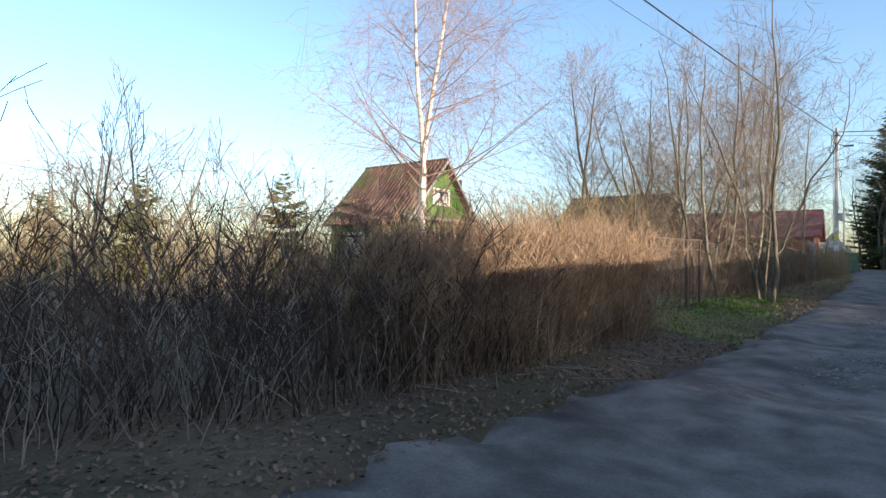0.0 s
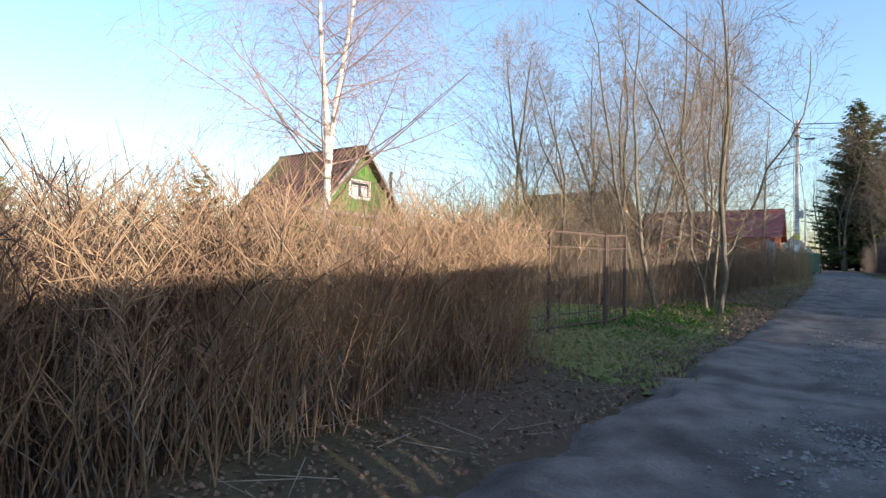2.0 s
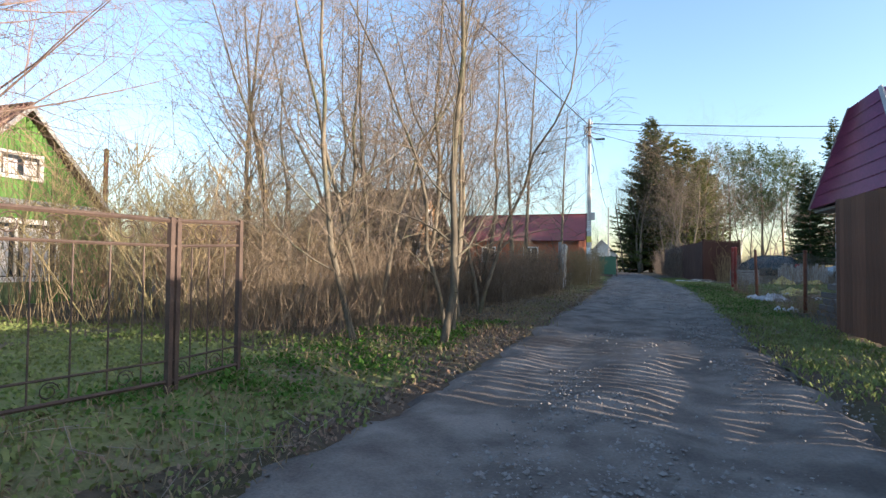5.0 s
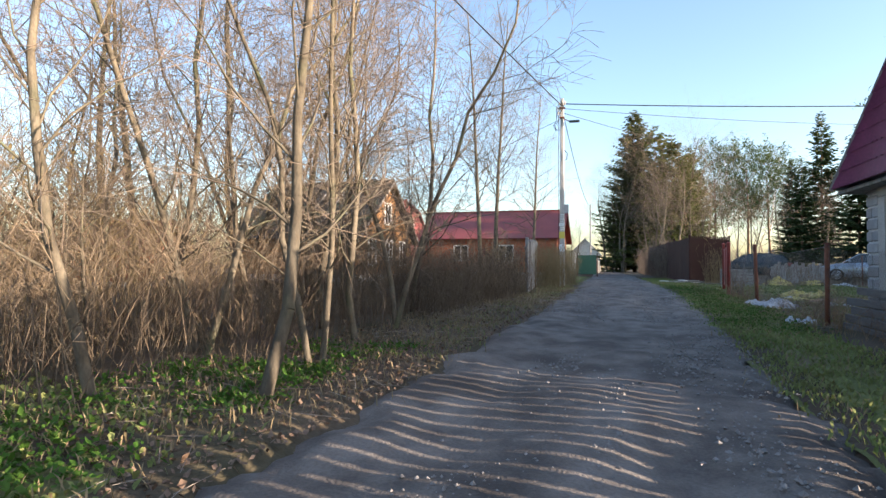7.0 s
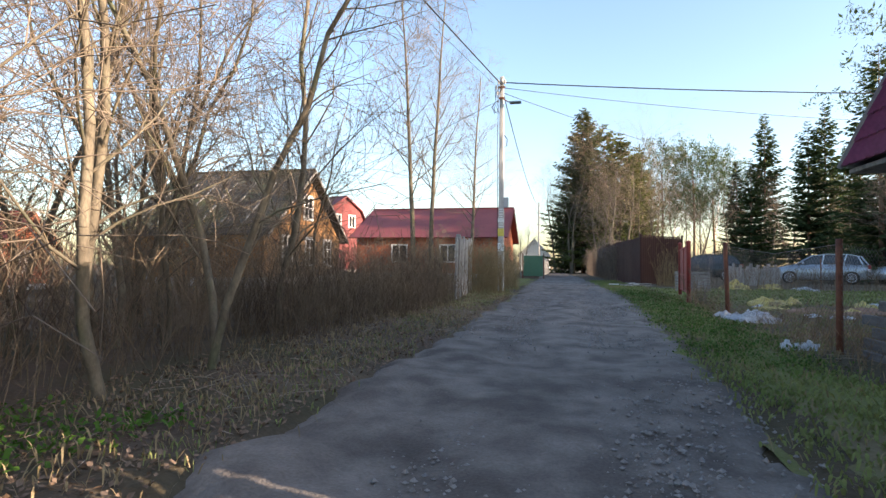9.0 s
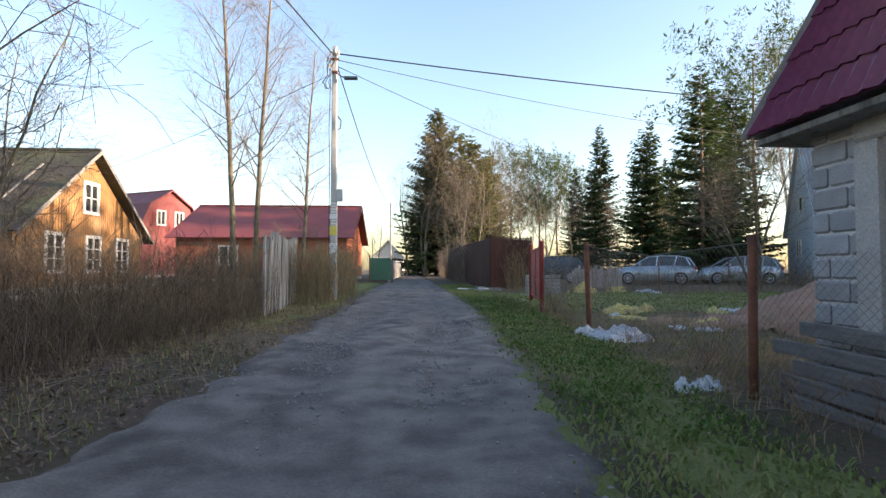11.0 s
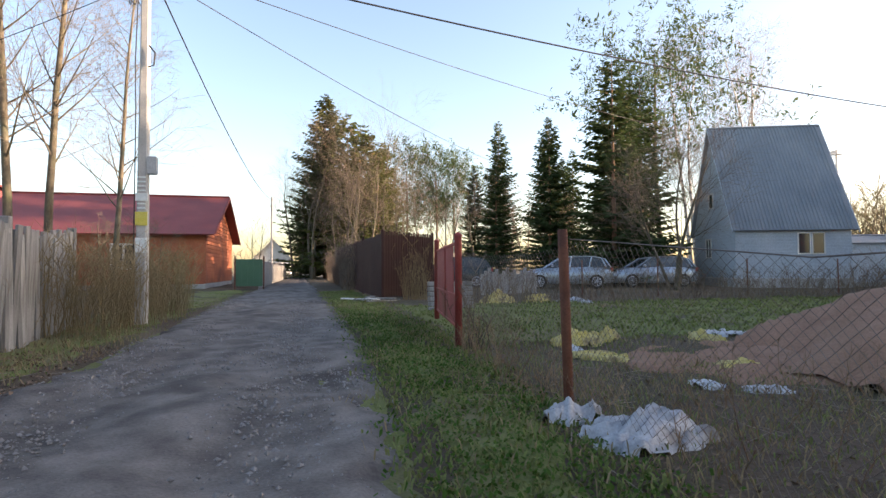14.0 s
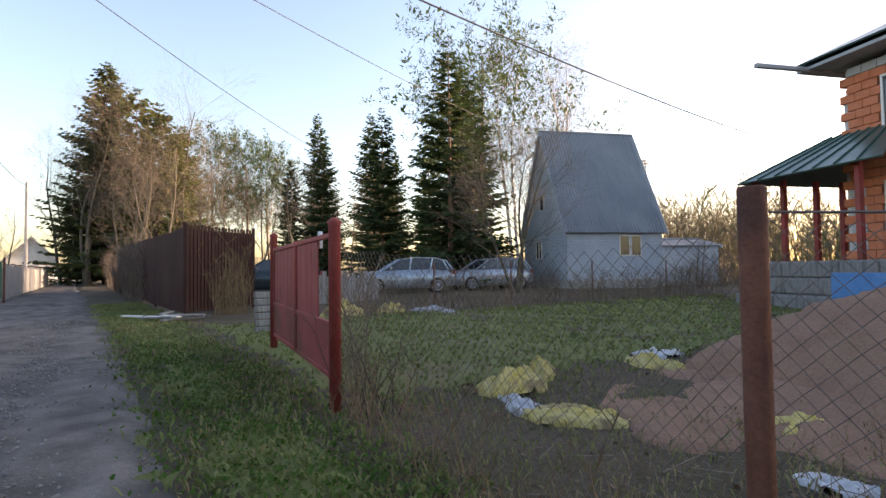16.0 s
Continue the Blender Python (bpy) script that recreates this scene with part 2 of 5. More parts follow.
# ---- mesh building ----
def mk(name, verts, faces, material, parent=None, smooth=False):
    """One mesh object from an array of places and arrays of quads or triangles."""
    v = np.asarray(verts, dtype=np.float32).reshape(-1, 3)
    groups = [np.asarray(f, dtype=np.int32) for f in (faces if isinstance(faces, list) else [faces]) if len(f)]
    me = bpy.data.meshes.new(name)
    me.vertices.add(len(v))
    me.vertices.foreach_set("co", v.ravel())
    loops = np.concatenate([g.ravel() for g in groups])
    sizes = np.concatenate([np.full(len(g), g.shape[1], dtype=np.int32) for g in groups])
    me.loops.add(len(loops))
    me.loops.foreach_set("vertex_index", loops)
    me.polygons.add(len(sizes))
    me.polygons.foreach_set("loop_start", np.concatenate([[0], np.cumsum(sizes)[:-1]]).astype(np.int32))
    me.polygons.foreach_set("use_smooth", np.full(len(sizes), smooth))
    me.materials.append(material)
    me.update(calc_edges=True)
    ob = new(name, me)
    ob.parent = parent
    return ob


class Acc:
    """Gathers boxes, plates and rods for one mesh."""
    def __init__(self):
        self.v, self.q, self.t = [], [], []

    def add(self, verts, quads=(), tris=()):
        o = len(self.v)
        self.v += [tuple(p) for p in verts]
        self.q += [tuple(i + o for i in f) for f in quads]
        self.t += [tuple(i + o for i in f) for f in tris]

    def box(self, lo, hi, m=None):
        (a, b, c), (d, e, f) = lo, hi
        k = min(d - a, e - b, f - c) * 0.12
        vs = []
        for z, s in ((c, k), (c + k, 0), (f - k, 0), (f, k)):
            vs += [(a + s, b + s, z), (d - s, b + s, z), (d - s, e - s, z), (a + s, e - s, z)]
        if m is not None:
            vs = [m @ Vector(p) for p in vs]
        qs = [(3, 2, 1, 0), (12, 13, 14, 15)]
        for r in range(3):
            for i in range(4):
                j = (i + 1) % 4
                qs.append((r * 4 + i, r * 4 + j, r * 4 + 4 + j, r * 4 + 4 + i))
        self.add(vs, qs)

    def slab(self, pts, thick):
        """A flat plate with the given corners (in order) and thickness against its normal."""
        p = [Vector(x) for x in pts]
        nrm = (p[1] - p[0]).cross(p[2] - p[0]).normalized() * thick
        k = len(p)
        vs = p + [x - nrm for x in p]
        side = [(i, i + k, (i + 1) % k + k, (i + 1) % k) for i in range(k)]
        if k == 4:
            self.add(vs, [(0, 1, 2, 3), (7, 6, 5, 4)] + side)
        elif k == 3:
            self.add(vs, side, [(0, 1, 2), (5, 4, 3)])
        else:
            fan = [(0, i, i + 1) for i in range(1, k - 1)]
            self.add(vs, side, fan + [(a + k, c + k, b + k) for a, b, c in fan])

    def rod(self, path, r, n=6):
        path = [Vector(p) for p in path]
        rs = r if isinstance(r, (list, tuple)) else [r] * len(path)
        vs = []
        for i, p in enumerate(path):
            d = (path[min(i + 1, len(path) - 1)] - path[max(i - 1, 0)]).normalized()
            u = d.cross(Vector((0, 0, 1)) if abs(d.z) < 0.9 else Vector((1, 0, 0))).normalized()
            w = d.cross(u)
            vs += [p + (u * math.cos(6.28318 * k / n) + w * math.sin(6.28318 * k / n)) * rs[i] for k in range(n)]
        qs = []
        for i in range(len(path) - 1):
            for k in range(n):
                j = (k + 1) % n
                qs.append((i * n + k, i * n + j, i * n + n + j, i * n + n + k))
        e = (len(path) - 1) * n
        ts = [(0, k + 1, k) for k in range(1, n - 1)] + [(e, e + k, e + k + 1) for k in range(1, n - 1)]
        self.add(vs, qs, ts)

    def make(self, name, material, parent=None, smooth=False):
        return mk(name, self.v, [self.q, self.t], material, parent, smooth)


def segs_mesh(name, segs, n, material, parent=None, smooth=True):
    """Tapered rods, one for each row of start, end and two radii."""
    s = np.asarray(segs, dtype=np.float64).reshape(-1, 8)
    a, b, r0, r1 = s[:, :3], s[:, 3:6], s[:, 6], s[:, 7]
    d = b - a
    d /= np.linalg.norm(d, axis=1, keepdims=True) + 1e-9
    ref = np.where(np.abs(d[:, 2:3]) < 0.95, [[0.0, 0, 1]], [[1.0, 0, 0]])
    u = np.cross(d, ref)
    u /= np.linalg.norm(u, axis=1, keepdims=True) + 1e-9
    w = np.cross(d, u)
    ang = np.arange(n) * 2 * np.pi / n
    ring = u[:, None] * np.cos(ang)[None, :, None] + w[:, None] * np.sin(ang)[None, :, None]
    v = np.concatenate([a[:, None] + ring * r0[:, None, None], b[:, None] + ring * r1[:, None, None]], axis=1)
    base = (np.arange(len(s)) * 2 * n)[:, None]
    k = np.arange(n)
    j = (k + 1) % n
    q = np.stack([base + k, base + j, base + n + j, base + n + k], axis=2).reshape(-1, 4)
    return mk(name, v.reshape(-1, 3), [q], material, parent, smooth)


def blades_mesh(name, places, dirs, widths, material, parent=None):
    """Thin pointed leaves: a triangle pair bent once, from each place along its direction."""
    p, d, w = (np.asarray(x, dtype=np.float64) for x in (places, dirs, widths))
    side = np.cross(d, [[0.0, 0, 1]]) + 1e-6
    side /= np.linalg.norm(side, axis=1, keepdims=True)
    side *= w[:, None] / 2
    mid = p + d * 0.55
    tip = p + d + np.array([0, 0, -0.25]) * np.linalg.norm(d, axis=1, keepdims=True)
    v = np.stack([p - side * 0.6, p + side * 0.6, mid + side, mid - side, tip], axis=1).reshape(-1, 3)
    o = (np.arange(len(p)) * 5)[:, None]
    return mk(name, v, [(o + [0, 1, 2, 3]).reshape(-1, 4), (o + [3, 2, 4]).reshape(-1, 3)], material, parent)


def cards_mesh(name, places, axes, ups, material, parent=None):
    """Small kite-shaped leaves with given long axes and widths vectors."""
    p, d, u = (np.asarray(x, dtype=np.float64) for x in (places, axes, ups))
    v = np.stack([p, p + d * 0.45 + u, p + d, p + d * 0.45 - u], axis=1).reshape(-1, 3)
    o = (np.arange(len(p)) * 4)[:, None]
    return mk(name, v, [(o + [0, 1, 2, 3]).reshape(-1, 4)], material, parent)


# ---- the lie of the land ----
GY = (-50.0, 0.0, 6.7, 13.3, 16.7, 20.8, 26.2, 37.5, 58.3, 300.0)
GZ = (0.0, 0.0, 0.075, 0.133, 0.2, 0.3, 0.417, 0.6, 0.75, 0.75)


def smooth01(x):
    x = np.clip(x, 0, 1)
    return x * x * (3 - 2 * x)


def land(x, y):
    """Height of the ground."""
    x, y = np.asarray(x, dtype=float), np.asarray(y, dtype=float)
    z = np.interp(y, GY, GZ)
    z = z + 0.16 * smooth01((-1.5 - x) / 1.2) * smooth01((20 - y) / 6)
    z = z + 0.025 * np.sin(x * 1.9 + 0.7 * y) * np.sin(y * 1.3 - x * 0.4) + 0.015 * np.sin(x * 5.1) * np.sin(y * 4.3 + 1)
    return z


def lz(x, y):
    return float(land(x, y))


ROAD_Y = (-12.0, 2.5, 5.0, 7.5, 11.3, 14.0, 17.0, 22.0, 25.0, 32.0, 42.0, 70.0, 130.0)
ROAD_L = (-2.5, -2.15, -1.9, -1.45, -1.2, -0.95, -0.72, -0.4, -0.25, 0.05, 0.1, 0.3, 0.6)
ROAD_R = (3.2, 2.6, 2.45, 2.5, 2.6, 2.8, 2.85, 3.05, 3.25, 3.5, 3.35, 2.6, 2.4)


def road_edges(y):
    return np.interp(y, ROAD_Y, ROAD_L), np.interp(y, ROAD_Y, ROAD_R)


def grid(xs, ys, zf):
    xx, yy = np.meshgrid(xs, ys)
    v = np.stack([xx, yy, zf(xx, yy)], axis=2).reshape(-1, 3)
    nx, ny = len(xs), len(ys)
    i = (np.arange(ny - 1)[:, None] * nx + np.arange(nx - 1)[None, :]).ravel()
    return v, np.stack([i, i + 1, i + nx + 1, i + nx], axis=1)


def axis(stops):
    """Coordinates from (start, end, step) stretches."""
    out = []
    for a, b, s in stops:
        out += list(np.arange(a, b, s))
    return np.array(out + [stops[-1][1]])


def ground_height(x, y):
    l, r = road_edges(y)
    inside = smooth01((x - l + 0.1) / 0.3) * smooth01((r + 0.1 - x) / 0.3)
    return land(x, y) - 0.16 * inside


gv, gq = grid(axis([(-900, -100, 100), (-100, -24, 6), (-24, -6, 1.2), (-6, 10, 0.28), (10, 30, 1.2), (30, 100, 6), (100, 900, 100)]),
              axis([(-300, -60, 40), (-60, -6, 3), (-6, 44, 0.32), (44, 100, 2), (100, 1300, 100)]), ground_height)
tagged(mk("ground", gv, [gq], M_GROUND, smooth=True), "brown soil with thatch, dead leaves and patchy spring grass", "ground", kind="structure")

rng = np.random.default_rng(5)
HOLES = [(rng.uniform(-0.2, 3.0), rng.uniform(-2, 60), rng.uniform(0.15, 0.5), rng.uniform(0.015, 0.06)) for _ in range(130)]


def road_rows():
    ys = axis([(-12, 45, 0.11), (45, 130, 0.6)])
    us = np.linspace(-0.06, 1.06, 44)
    l, r = road_edges(ys)
    xx = l[:, None] + (r - l)[:, None] * us[None, :]
    yy = np.repeat(ys[:, None], len(us), axis=1)
    z = land(xx, yy) + 0.012
    z -= 0.025 * np.exp(-((us - 0.3) / 0.1) ** 2)[None, :] + 0.025 * np.exp(-((us - 0.72) / 0.1) ** 2)[None, :]
    wob = 0.007 * np.sin(xx * 3.1 + np.sin(yy * 1.7)) * np.sin(yy * 2.3) + 0.003 * np.sin(xx * 9 + yy * 4) * np.sin(yy * 7.7 - xx * 3)
    z += wob + np.random.default_rng(2).normal(0, 0.004, z.shape)
    for hx, hy, hr, hd in HOLES:
        z -= hd * np.exp(-(((xx - hx) / hr) ** 2 + ((yy - hy) / (hr * 1.4)) ** 2))
    z = np.maximum(z, land(xx, yy) - 0.075)
    edge = np.minimum(us, 1 - us)[None, :] + 0.03 * np.sin(yy * 2.1 + 3 * np.sin(yy * 0.7)) + 0.022 * np.sin(yy * 6.3 + xx) + np.random.default_rng(6).normal(0, 0.012, z.shape)
    z -= 0.15 * smooth01((0.08 - edge) / 0.14)
    v = np.stack([xx, yy, z], axis=2).reshape(-1, 3)
    nx, ny = len(us), len(ys)
    i = (np.arange(ny - 1)[:, None] * nx + np.arange(nx - 1)[None, :]).ravel()
    return v, np.stack([i, i + 1, i + nx + 1, i + nx], axis=1)


rv, rq = road_rows()
tagged(mk("road", rv, [rq], M_ROAD, smooth=True), "rutted grey-brown dirt lane with potholes and gravel", "road", kind="structure")


# ---- trees and shrubs ----
def unit(v):
    return v / (np.linalg.norm(v) + 1e-9)


def grow(g, p, d, length, r, level, top, out, droop=0.0, spread=0.8, kids=(9, 6, 5), up=0.12, wild=0.12, reach=1.0, low=0.28):
    """One branch as a chain of rods, with its side branches. out: a list of rods for each level."""
    steps = (9, 5, 3, 2)[min(level, 3)]
    step = length / steps
    pts = [p]
    for i in range(steps):
        d = unit(d + g.normal(0, wild * (1 + 0.3 * level), 3) + np.array([0, 0, (up if level < top else -droop)]) * (0.5 if level else 0.2))
        pts.append(pts[-1] + d * step)
        f0, f1 = 1 - i / steps * 0.82, 1 - (i + 1) / steps * 0.82
        out[level].append((*pts[-2], *pts[-1], max(r * f0, 0.0035), max(r * f1, 0.003)))
    if level >= top:
        return
    count = kids[level]
    lo = low if level == 0 else 0.15
    for k in range(count):
        f = lo + (1 - lo) * (k + g.uniform(0.1, 0.9)) / count
        i = min(int(f * steps), steps - 1)
        q = pts[i] + (pts[i + 1] - pts[i]) * (f * steps - i)
        ax = unit(pts[i + 1] - pts[i])
        side = unit(np.cross(ax, g.normal(0, 1, 3)))
        lean = spread * g.uniform(0.7, 1.25)
        nd = unit(ax * math.cos(lean) + side * math.sin(lean))
        share = (0.62 - 0.36 * f) * reach if level == 0 else (0.75 - 0.3 * f)
        grow(g, q, nd, length * share * g.uniform(0.75, 1.2), r * (1 - 0.82 * f) * (0.30 if level == 0 else 0.42) + 0.002, level + 1, top, out, droop, spread, kids, up, wild, reach, low)


def bare_tree(name, seed, height, girth, label, bark=M_ALDER, twig=M_TWIG, stems=1, lean=0.06, kids=(13, 6, 5), droop=0.0, spread=0.75, buds=None, bend=0.07, category="tree", reach=1.0, bud=0.014, low=0.28, limb=None):
    g = np.random.default_rng(seed)
    top = 3
    out = [[], [], [], []]
    for s in range(stems):
        a = 6.283 * (s + g.uniform(0, 0.5)) / stems
        k = lean * (1 if stems == 1 else 2.2)
        d = unit(np.array([math.cos(a) * k, math.sin(a) * k, 1.0]))
        off = np.array([math.cos(a), math.sin(a), 0]) * (0 if stems == 1 else girth * 1.3)
        grow(g, off + [0, 0, -0.12], d, height * g.uniform(0.82, 1.0) if s else height, girth * g.uniform(0.75, 1), 0, top, out, droop, spread, kids, 0.14, bend, reach, low)
    base = new(name)
    segs_mesh("trunk", out[0], 9, bark, base)
    tagged(segs_mesh("limbs", out[1], 5, limb or bark, base), kind="stuff")
    tagged(segs_mesh("twigs", out[2] + out[3], 3, twig, base), kind="stuff")
    if buds:
        e = np.array(out[3])[:, 3:6]
        e = e + g.normal(0, 0.06, e.shape)
        ax = g.normal(0, bud, e.shape)
        tagged(cards_mesh("buds", e, ax, np.cross(ax, g.normal(0, 1, e.shape)) * 0.4, buds, base), kind="stuff")
    return tagged(base, label, category)


def spruce(name, seed, height, radius, label, needles=M_NEEDLE, density=1.0, bare=0.05, detail=1.0, card=1.0):
    g = np.random.default_rng(seed)
    base = new(name)
    segs_mesh("trunk", [(0, 0, -0.2 + height * i / 6, 0, 0, height * (i + 1) / 6 - 0.2, 0.013 * height * (1 - i / 6.2), 0.013 * height * (1 - (i + 1) / 6.2)) for i in range(6)], 8, M_SPRUCEBARK, base)
    rods, P, A, U = [], [], [], []
    whorls = int(height * 2.6 * density)
    for w in range(whorls):
        f = bare + (1 - bare) * (w + g.uniform(0, 0.7)) / whorls
        z = height * f
        reach = radius * (1 - f) ** 0.75 * g.uniform(0.72, 1.12) + 0.12
        n = int(6 + 3 * (1 - f))
        for k in range(n):
            a = g.uniform(0, 6.283)
            L = reach * g.uniform(0.6, 1.15)
            out_d = np.array([math.cos(a), math.sin(a), 0])
            sag = 0.30 * (1 - f) - 0.25 * f
            prev = np.array([0, 0, z])
            m = max(3, int(L / 0.28 * detail))
            for j in range(1, m + 1):
                t = j / m
                q = np.array([0, 0, z]) + out_d * L * t + np.array([0, 0, -sag * L * t + 0.22 * L * t * t])
                if j == m:
                    rods.append((*prev, *q, 0.025 * (1.1 - t) + 0.004, 0.025 * (1.02 - t) + 0.003))
                    prev = q
                sidev = np.array([-out_d[1], out_d[0], 0])
                for s in (-1, 1, 0):
                    ln = (0.16 + 0.34 * (1 - t * 0.7)) * g.uniform(0.7, 1.2) * min(1.0, L) * card
                    ax = unit(out_d * (0.75 if s else 1.1) + sidev * s * g.uniform(0.5, 1.1) + np.array([0, 0, g.uniform(-0.55, 0.1)])) * (ln + 0.1)
                    up = unit(np.cross(ax, [0, 0, 1.0]) + g.normal(0, 0.6, 3)) * ln * 0.28
                    P.append(q - ax * 0.15), A.append(ax), U.append(up)
    tagged(segs_mesh("limbs", rods, 3, M_SPRUCEBARK, base), kind="stuff")
    tagged(cards_mesh("needles", P, A, U, needles, base), kind="stuff")
    return tagged(base, label, "conifer")


def pine(name, seed, height, radius, label, needles=M_PINE, bare=0.45):
    g = np.random.default_rng(seed)
    base = new(name)
    out = [[], [], [], []]
    grow(g, np.array([0, 0, -0.2]), np.array([0.03, 0, 1.0]), height, 0.014 * height, 0, 2, out, -0.1, 1.15, (30, 9, 0), 0.1, 0.04)
    keep1 = [s for s in out[1] if s[2] > height * bare]
    keep2 = [s for s in out[2] if s[2] > height * bare]
    segs_mesh("trunk", out[0], 8, M_SPRUCEBARK, base)
    tagged(segs_mesh("limbs", keep1 + keep2, 3, M_SPRUCEBARK, base), kind="stuff")
    e = np.array(keep2)[:, 3:6]
    c = np.repeat(e, 24, axis=0) + g.normal(0, 0.19, (len(e) * 24, 3))
    ax = g.normal(0, 0.15, c.shape) + [0, 0, 0.08]
    tagged(cards_mesh("needles", c, ax, np.cross(ax, g.normal(0, 1, c.shape)) * 0.085, needles, base), kind="stuff")
    return tagged(base, label, "pine")


def shoots(name, seed, spots, heights, label, material, twiggy=4, lean=0.16, thick=0.006, category="hedge"):
    """A thicket of thin upright shoots with side twigs, rooted at the spots."""
    g = np.random.default_rng(seed)
    n = len(spots)
    p = np.column_stack([spots, land(spots[:, 0], spots[:, 1]) - 0.03])
    d = np.column_stack([g.normal(0, lean, n), g.normal(0, lean, n), np.ones(n)])
    h = np.asarray(heights)
    rods = []
    k = 4
    r = thick * g.uniform(0.6, 1.5, n) * (0.6 + 0.25 * h)
    joints = [p]
    for i in range(k):
        d = d + np.column_stack([g.normal(0, lean * 0.55, n), g.normal(0, lean * 0.55, n), np.zeros(n)])
        q = joints[-1] + d / np.linalg.norm(d, axis=1, keepdims=True) * (h / k)[:, None]
        rods.append(np.column_stack([joints[-1], q, r * (1 - i * 0.2), r * (1 - (i + 1) * 0.2)]))
        joints.append(q)
    for t in range(twiggy):
        i = np.minimum(1 + g.integers(0, k, n), k - 1)
        f = g.uniform(0, 1, n)[:, None]
        a = np.stack(joints)[i, np.arange(n)] * (1 - f) + np.stack(joints)[i + 1, np.arange(n)] * f
        ang = g.uniform(0, 6.283, n)
        ln = (h * g.uniform(0.10, 0.30, n))[:, None]
        dv = np.column_stack([np.cos(ang) * 0.6, np.sin(ang) * 0.6, g.uniform(0.3, 1.1, n)])
        b = a + dv * ln
        rods.append(np.column_stack([a, b, r * 0.55, r * 0.35]))
        dv2 = dv + g.normal(0, 0.5, dv.shape)
        rods.append(np.column_stack([a + dv * ln * 0.5, a + dv * ln * 0.5 + dv2 * ln * 0.5, r * 0.4, r * 0.25]))
    return tagged(segs_mesh(name, np.concatenate(rods), 3, material), label, category, kind="stuff")


def put(ob, x, y, turn=0.0, size=1.0, dz=0.0):
    ob.matrix_world = pose(x, y, lz(x, y) + dz, 0, 0, turn) @ Matrix.Scale(size, 4)
    return ob


def again(ob, x, y, turn, size):
    c = copy_thing(ob, pose(x, y, lz(x, y), 0, 0, turn))
    c.scale = (size, size, size)
    return c


def scatter(seed, n, xr, yr):
    g = np.random.default_rng(seed)
    return np.column_stack([g.uniform(*xr, n), g.uniform(*yr, n)])


def band(seed, n, ys, x_front, depth, power=1.0):
    """Spots in a strip that runs beside the lane; its front edge goes through the given points."""
    g = np.random.default_rng(seed)
    y = g.uniform(ys[0], ys[-1], n)
    return np.column_stack([np.interp(y, ys, x_front) - depth * g.uniform(0, 1, n) ** power + g.normal(0, 0.07, n), y])


# clipped hedge in front of the green house
g0 = np.random.default_rng(11)
HY, HX = [3.3, 4.4, 6.0, 7.5, 8.7, 9.1], [-2.8, -2.6, -2.45, -2.3, -2.4, -2.7]
sp = band(12, 1900, HY, HX, 1.8, 1.2)
hh = np.interp(sp[:, 1], [3.3, 6, 9.2], [1.3, 1.5, 1.42]) * g0.uniform(0.68, 1.06, len(sp))
shoots("bush_hedge", 13, sp, hh, "dense leafless tan hedge beside the lane", M_STEM, 7, 0.19, 0.0058)
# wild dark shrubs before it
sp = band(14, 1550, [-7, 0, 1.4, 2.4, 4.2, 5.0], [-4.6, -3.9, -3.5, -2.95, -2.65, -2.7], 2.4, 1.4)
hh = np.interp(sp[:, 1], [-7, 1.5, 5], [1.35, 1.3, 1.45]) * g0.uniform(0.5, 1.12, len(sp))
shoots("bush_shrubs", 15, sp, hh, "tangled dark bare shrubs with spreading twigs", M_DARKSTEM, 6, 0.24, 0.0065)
sp = band(141, 420, [-4, 0, 2, 5, 9], [-3.9, -3.6, -3.0, -2.55, -2.35], 0.6)
shoots("old_canes", 142, sp, g0.uniform(0.5, 1.15, len(sp)), "pale grey leaning old canes in the hedge", M_CANE, 2, 0.4, 0.0055)
sp = np.column_stack([g0.uniform(-32, -7, 1700), g0.uniform(-8, 14, 1700)])
sp = sp[(sp[:, 0] < -15) | (sp[:, 1] < 9)]
shoots("garden_scrub", 143, sp, g0.uniform(0.7, 2.4, len(sp)) * np.interp(-sp[:, 0], [7, 20, 32], [0.6, 1.1, 1.8]), "bare tan scrub filling the gardens", M_SCRUB, 5, 0.28, 0.009)
sp = band(144, 1000, [22, 26, 30.3], [-1.9, -1.6, -1.45], 1.5)
shoots("bush_thicket", 145, sp, g0.uniform(0.6, 1.65, len(sp)), "dense brown bare thicket up to the picket fence", M_THICK, 4, 0.2, 0.006)
sp = scatter(148, 520, (-10.5, -5.2), (14.8, 20.5))
shoots("garden_scrub", 149, sp, g0.uniform(1.4, 3.4, len(sp)), "tall tan scrub behind the verge thicket", M_SCRUB, 7, 0.2, 0.007)
sp = scatter(150, 160, (27.5, 33.5), (41.8, 44.0))
shoots("bush_shrubs", 151, sp, g0.uniform(0.8, 2.0, len(sp)), "bare grey shrubs before the pale house", M_TWIG, 6, 0.25, 0.009)
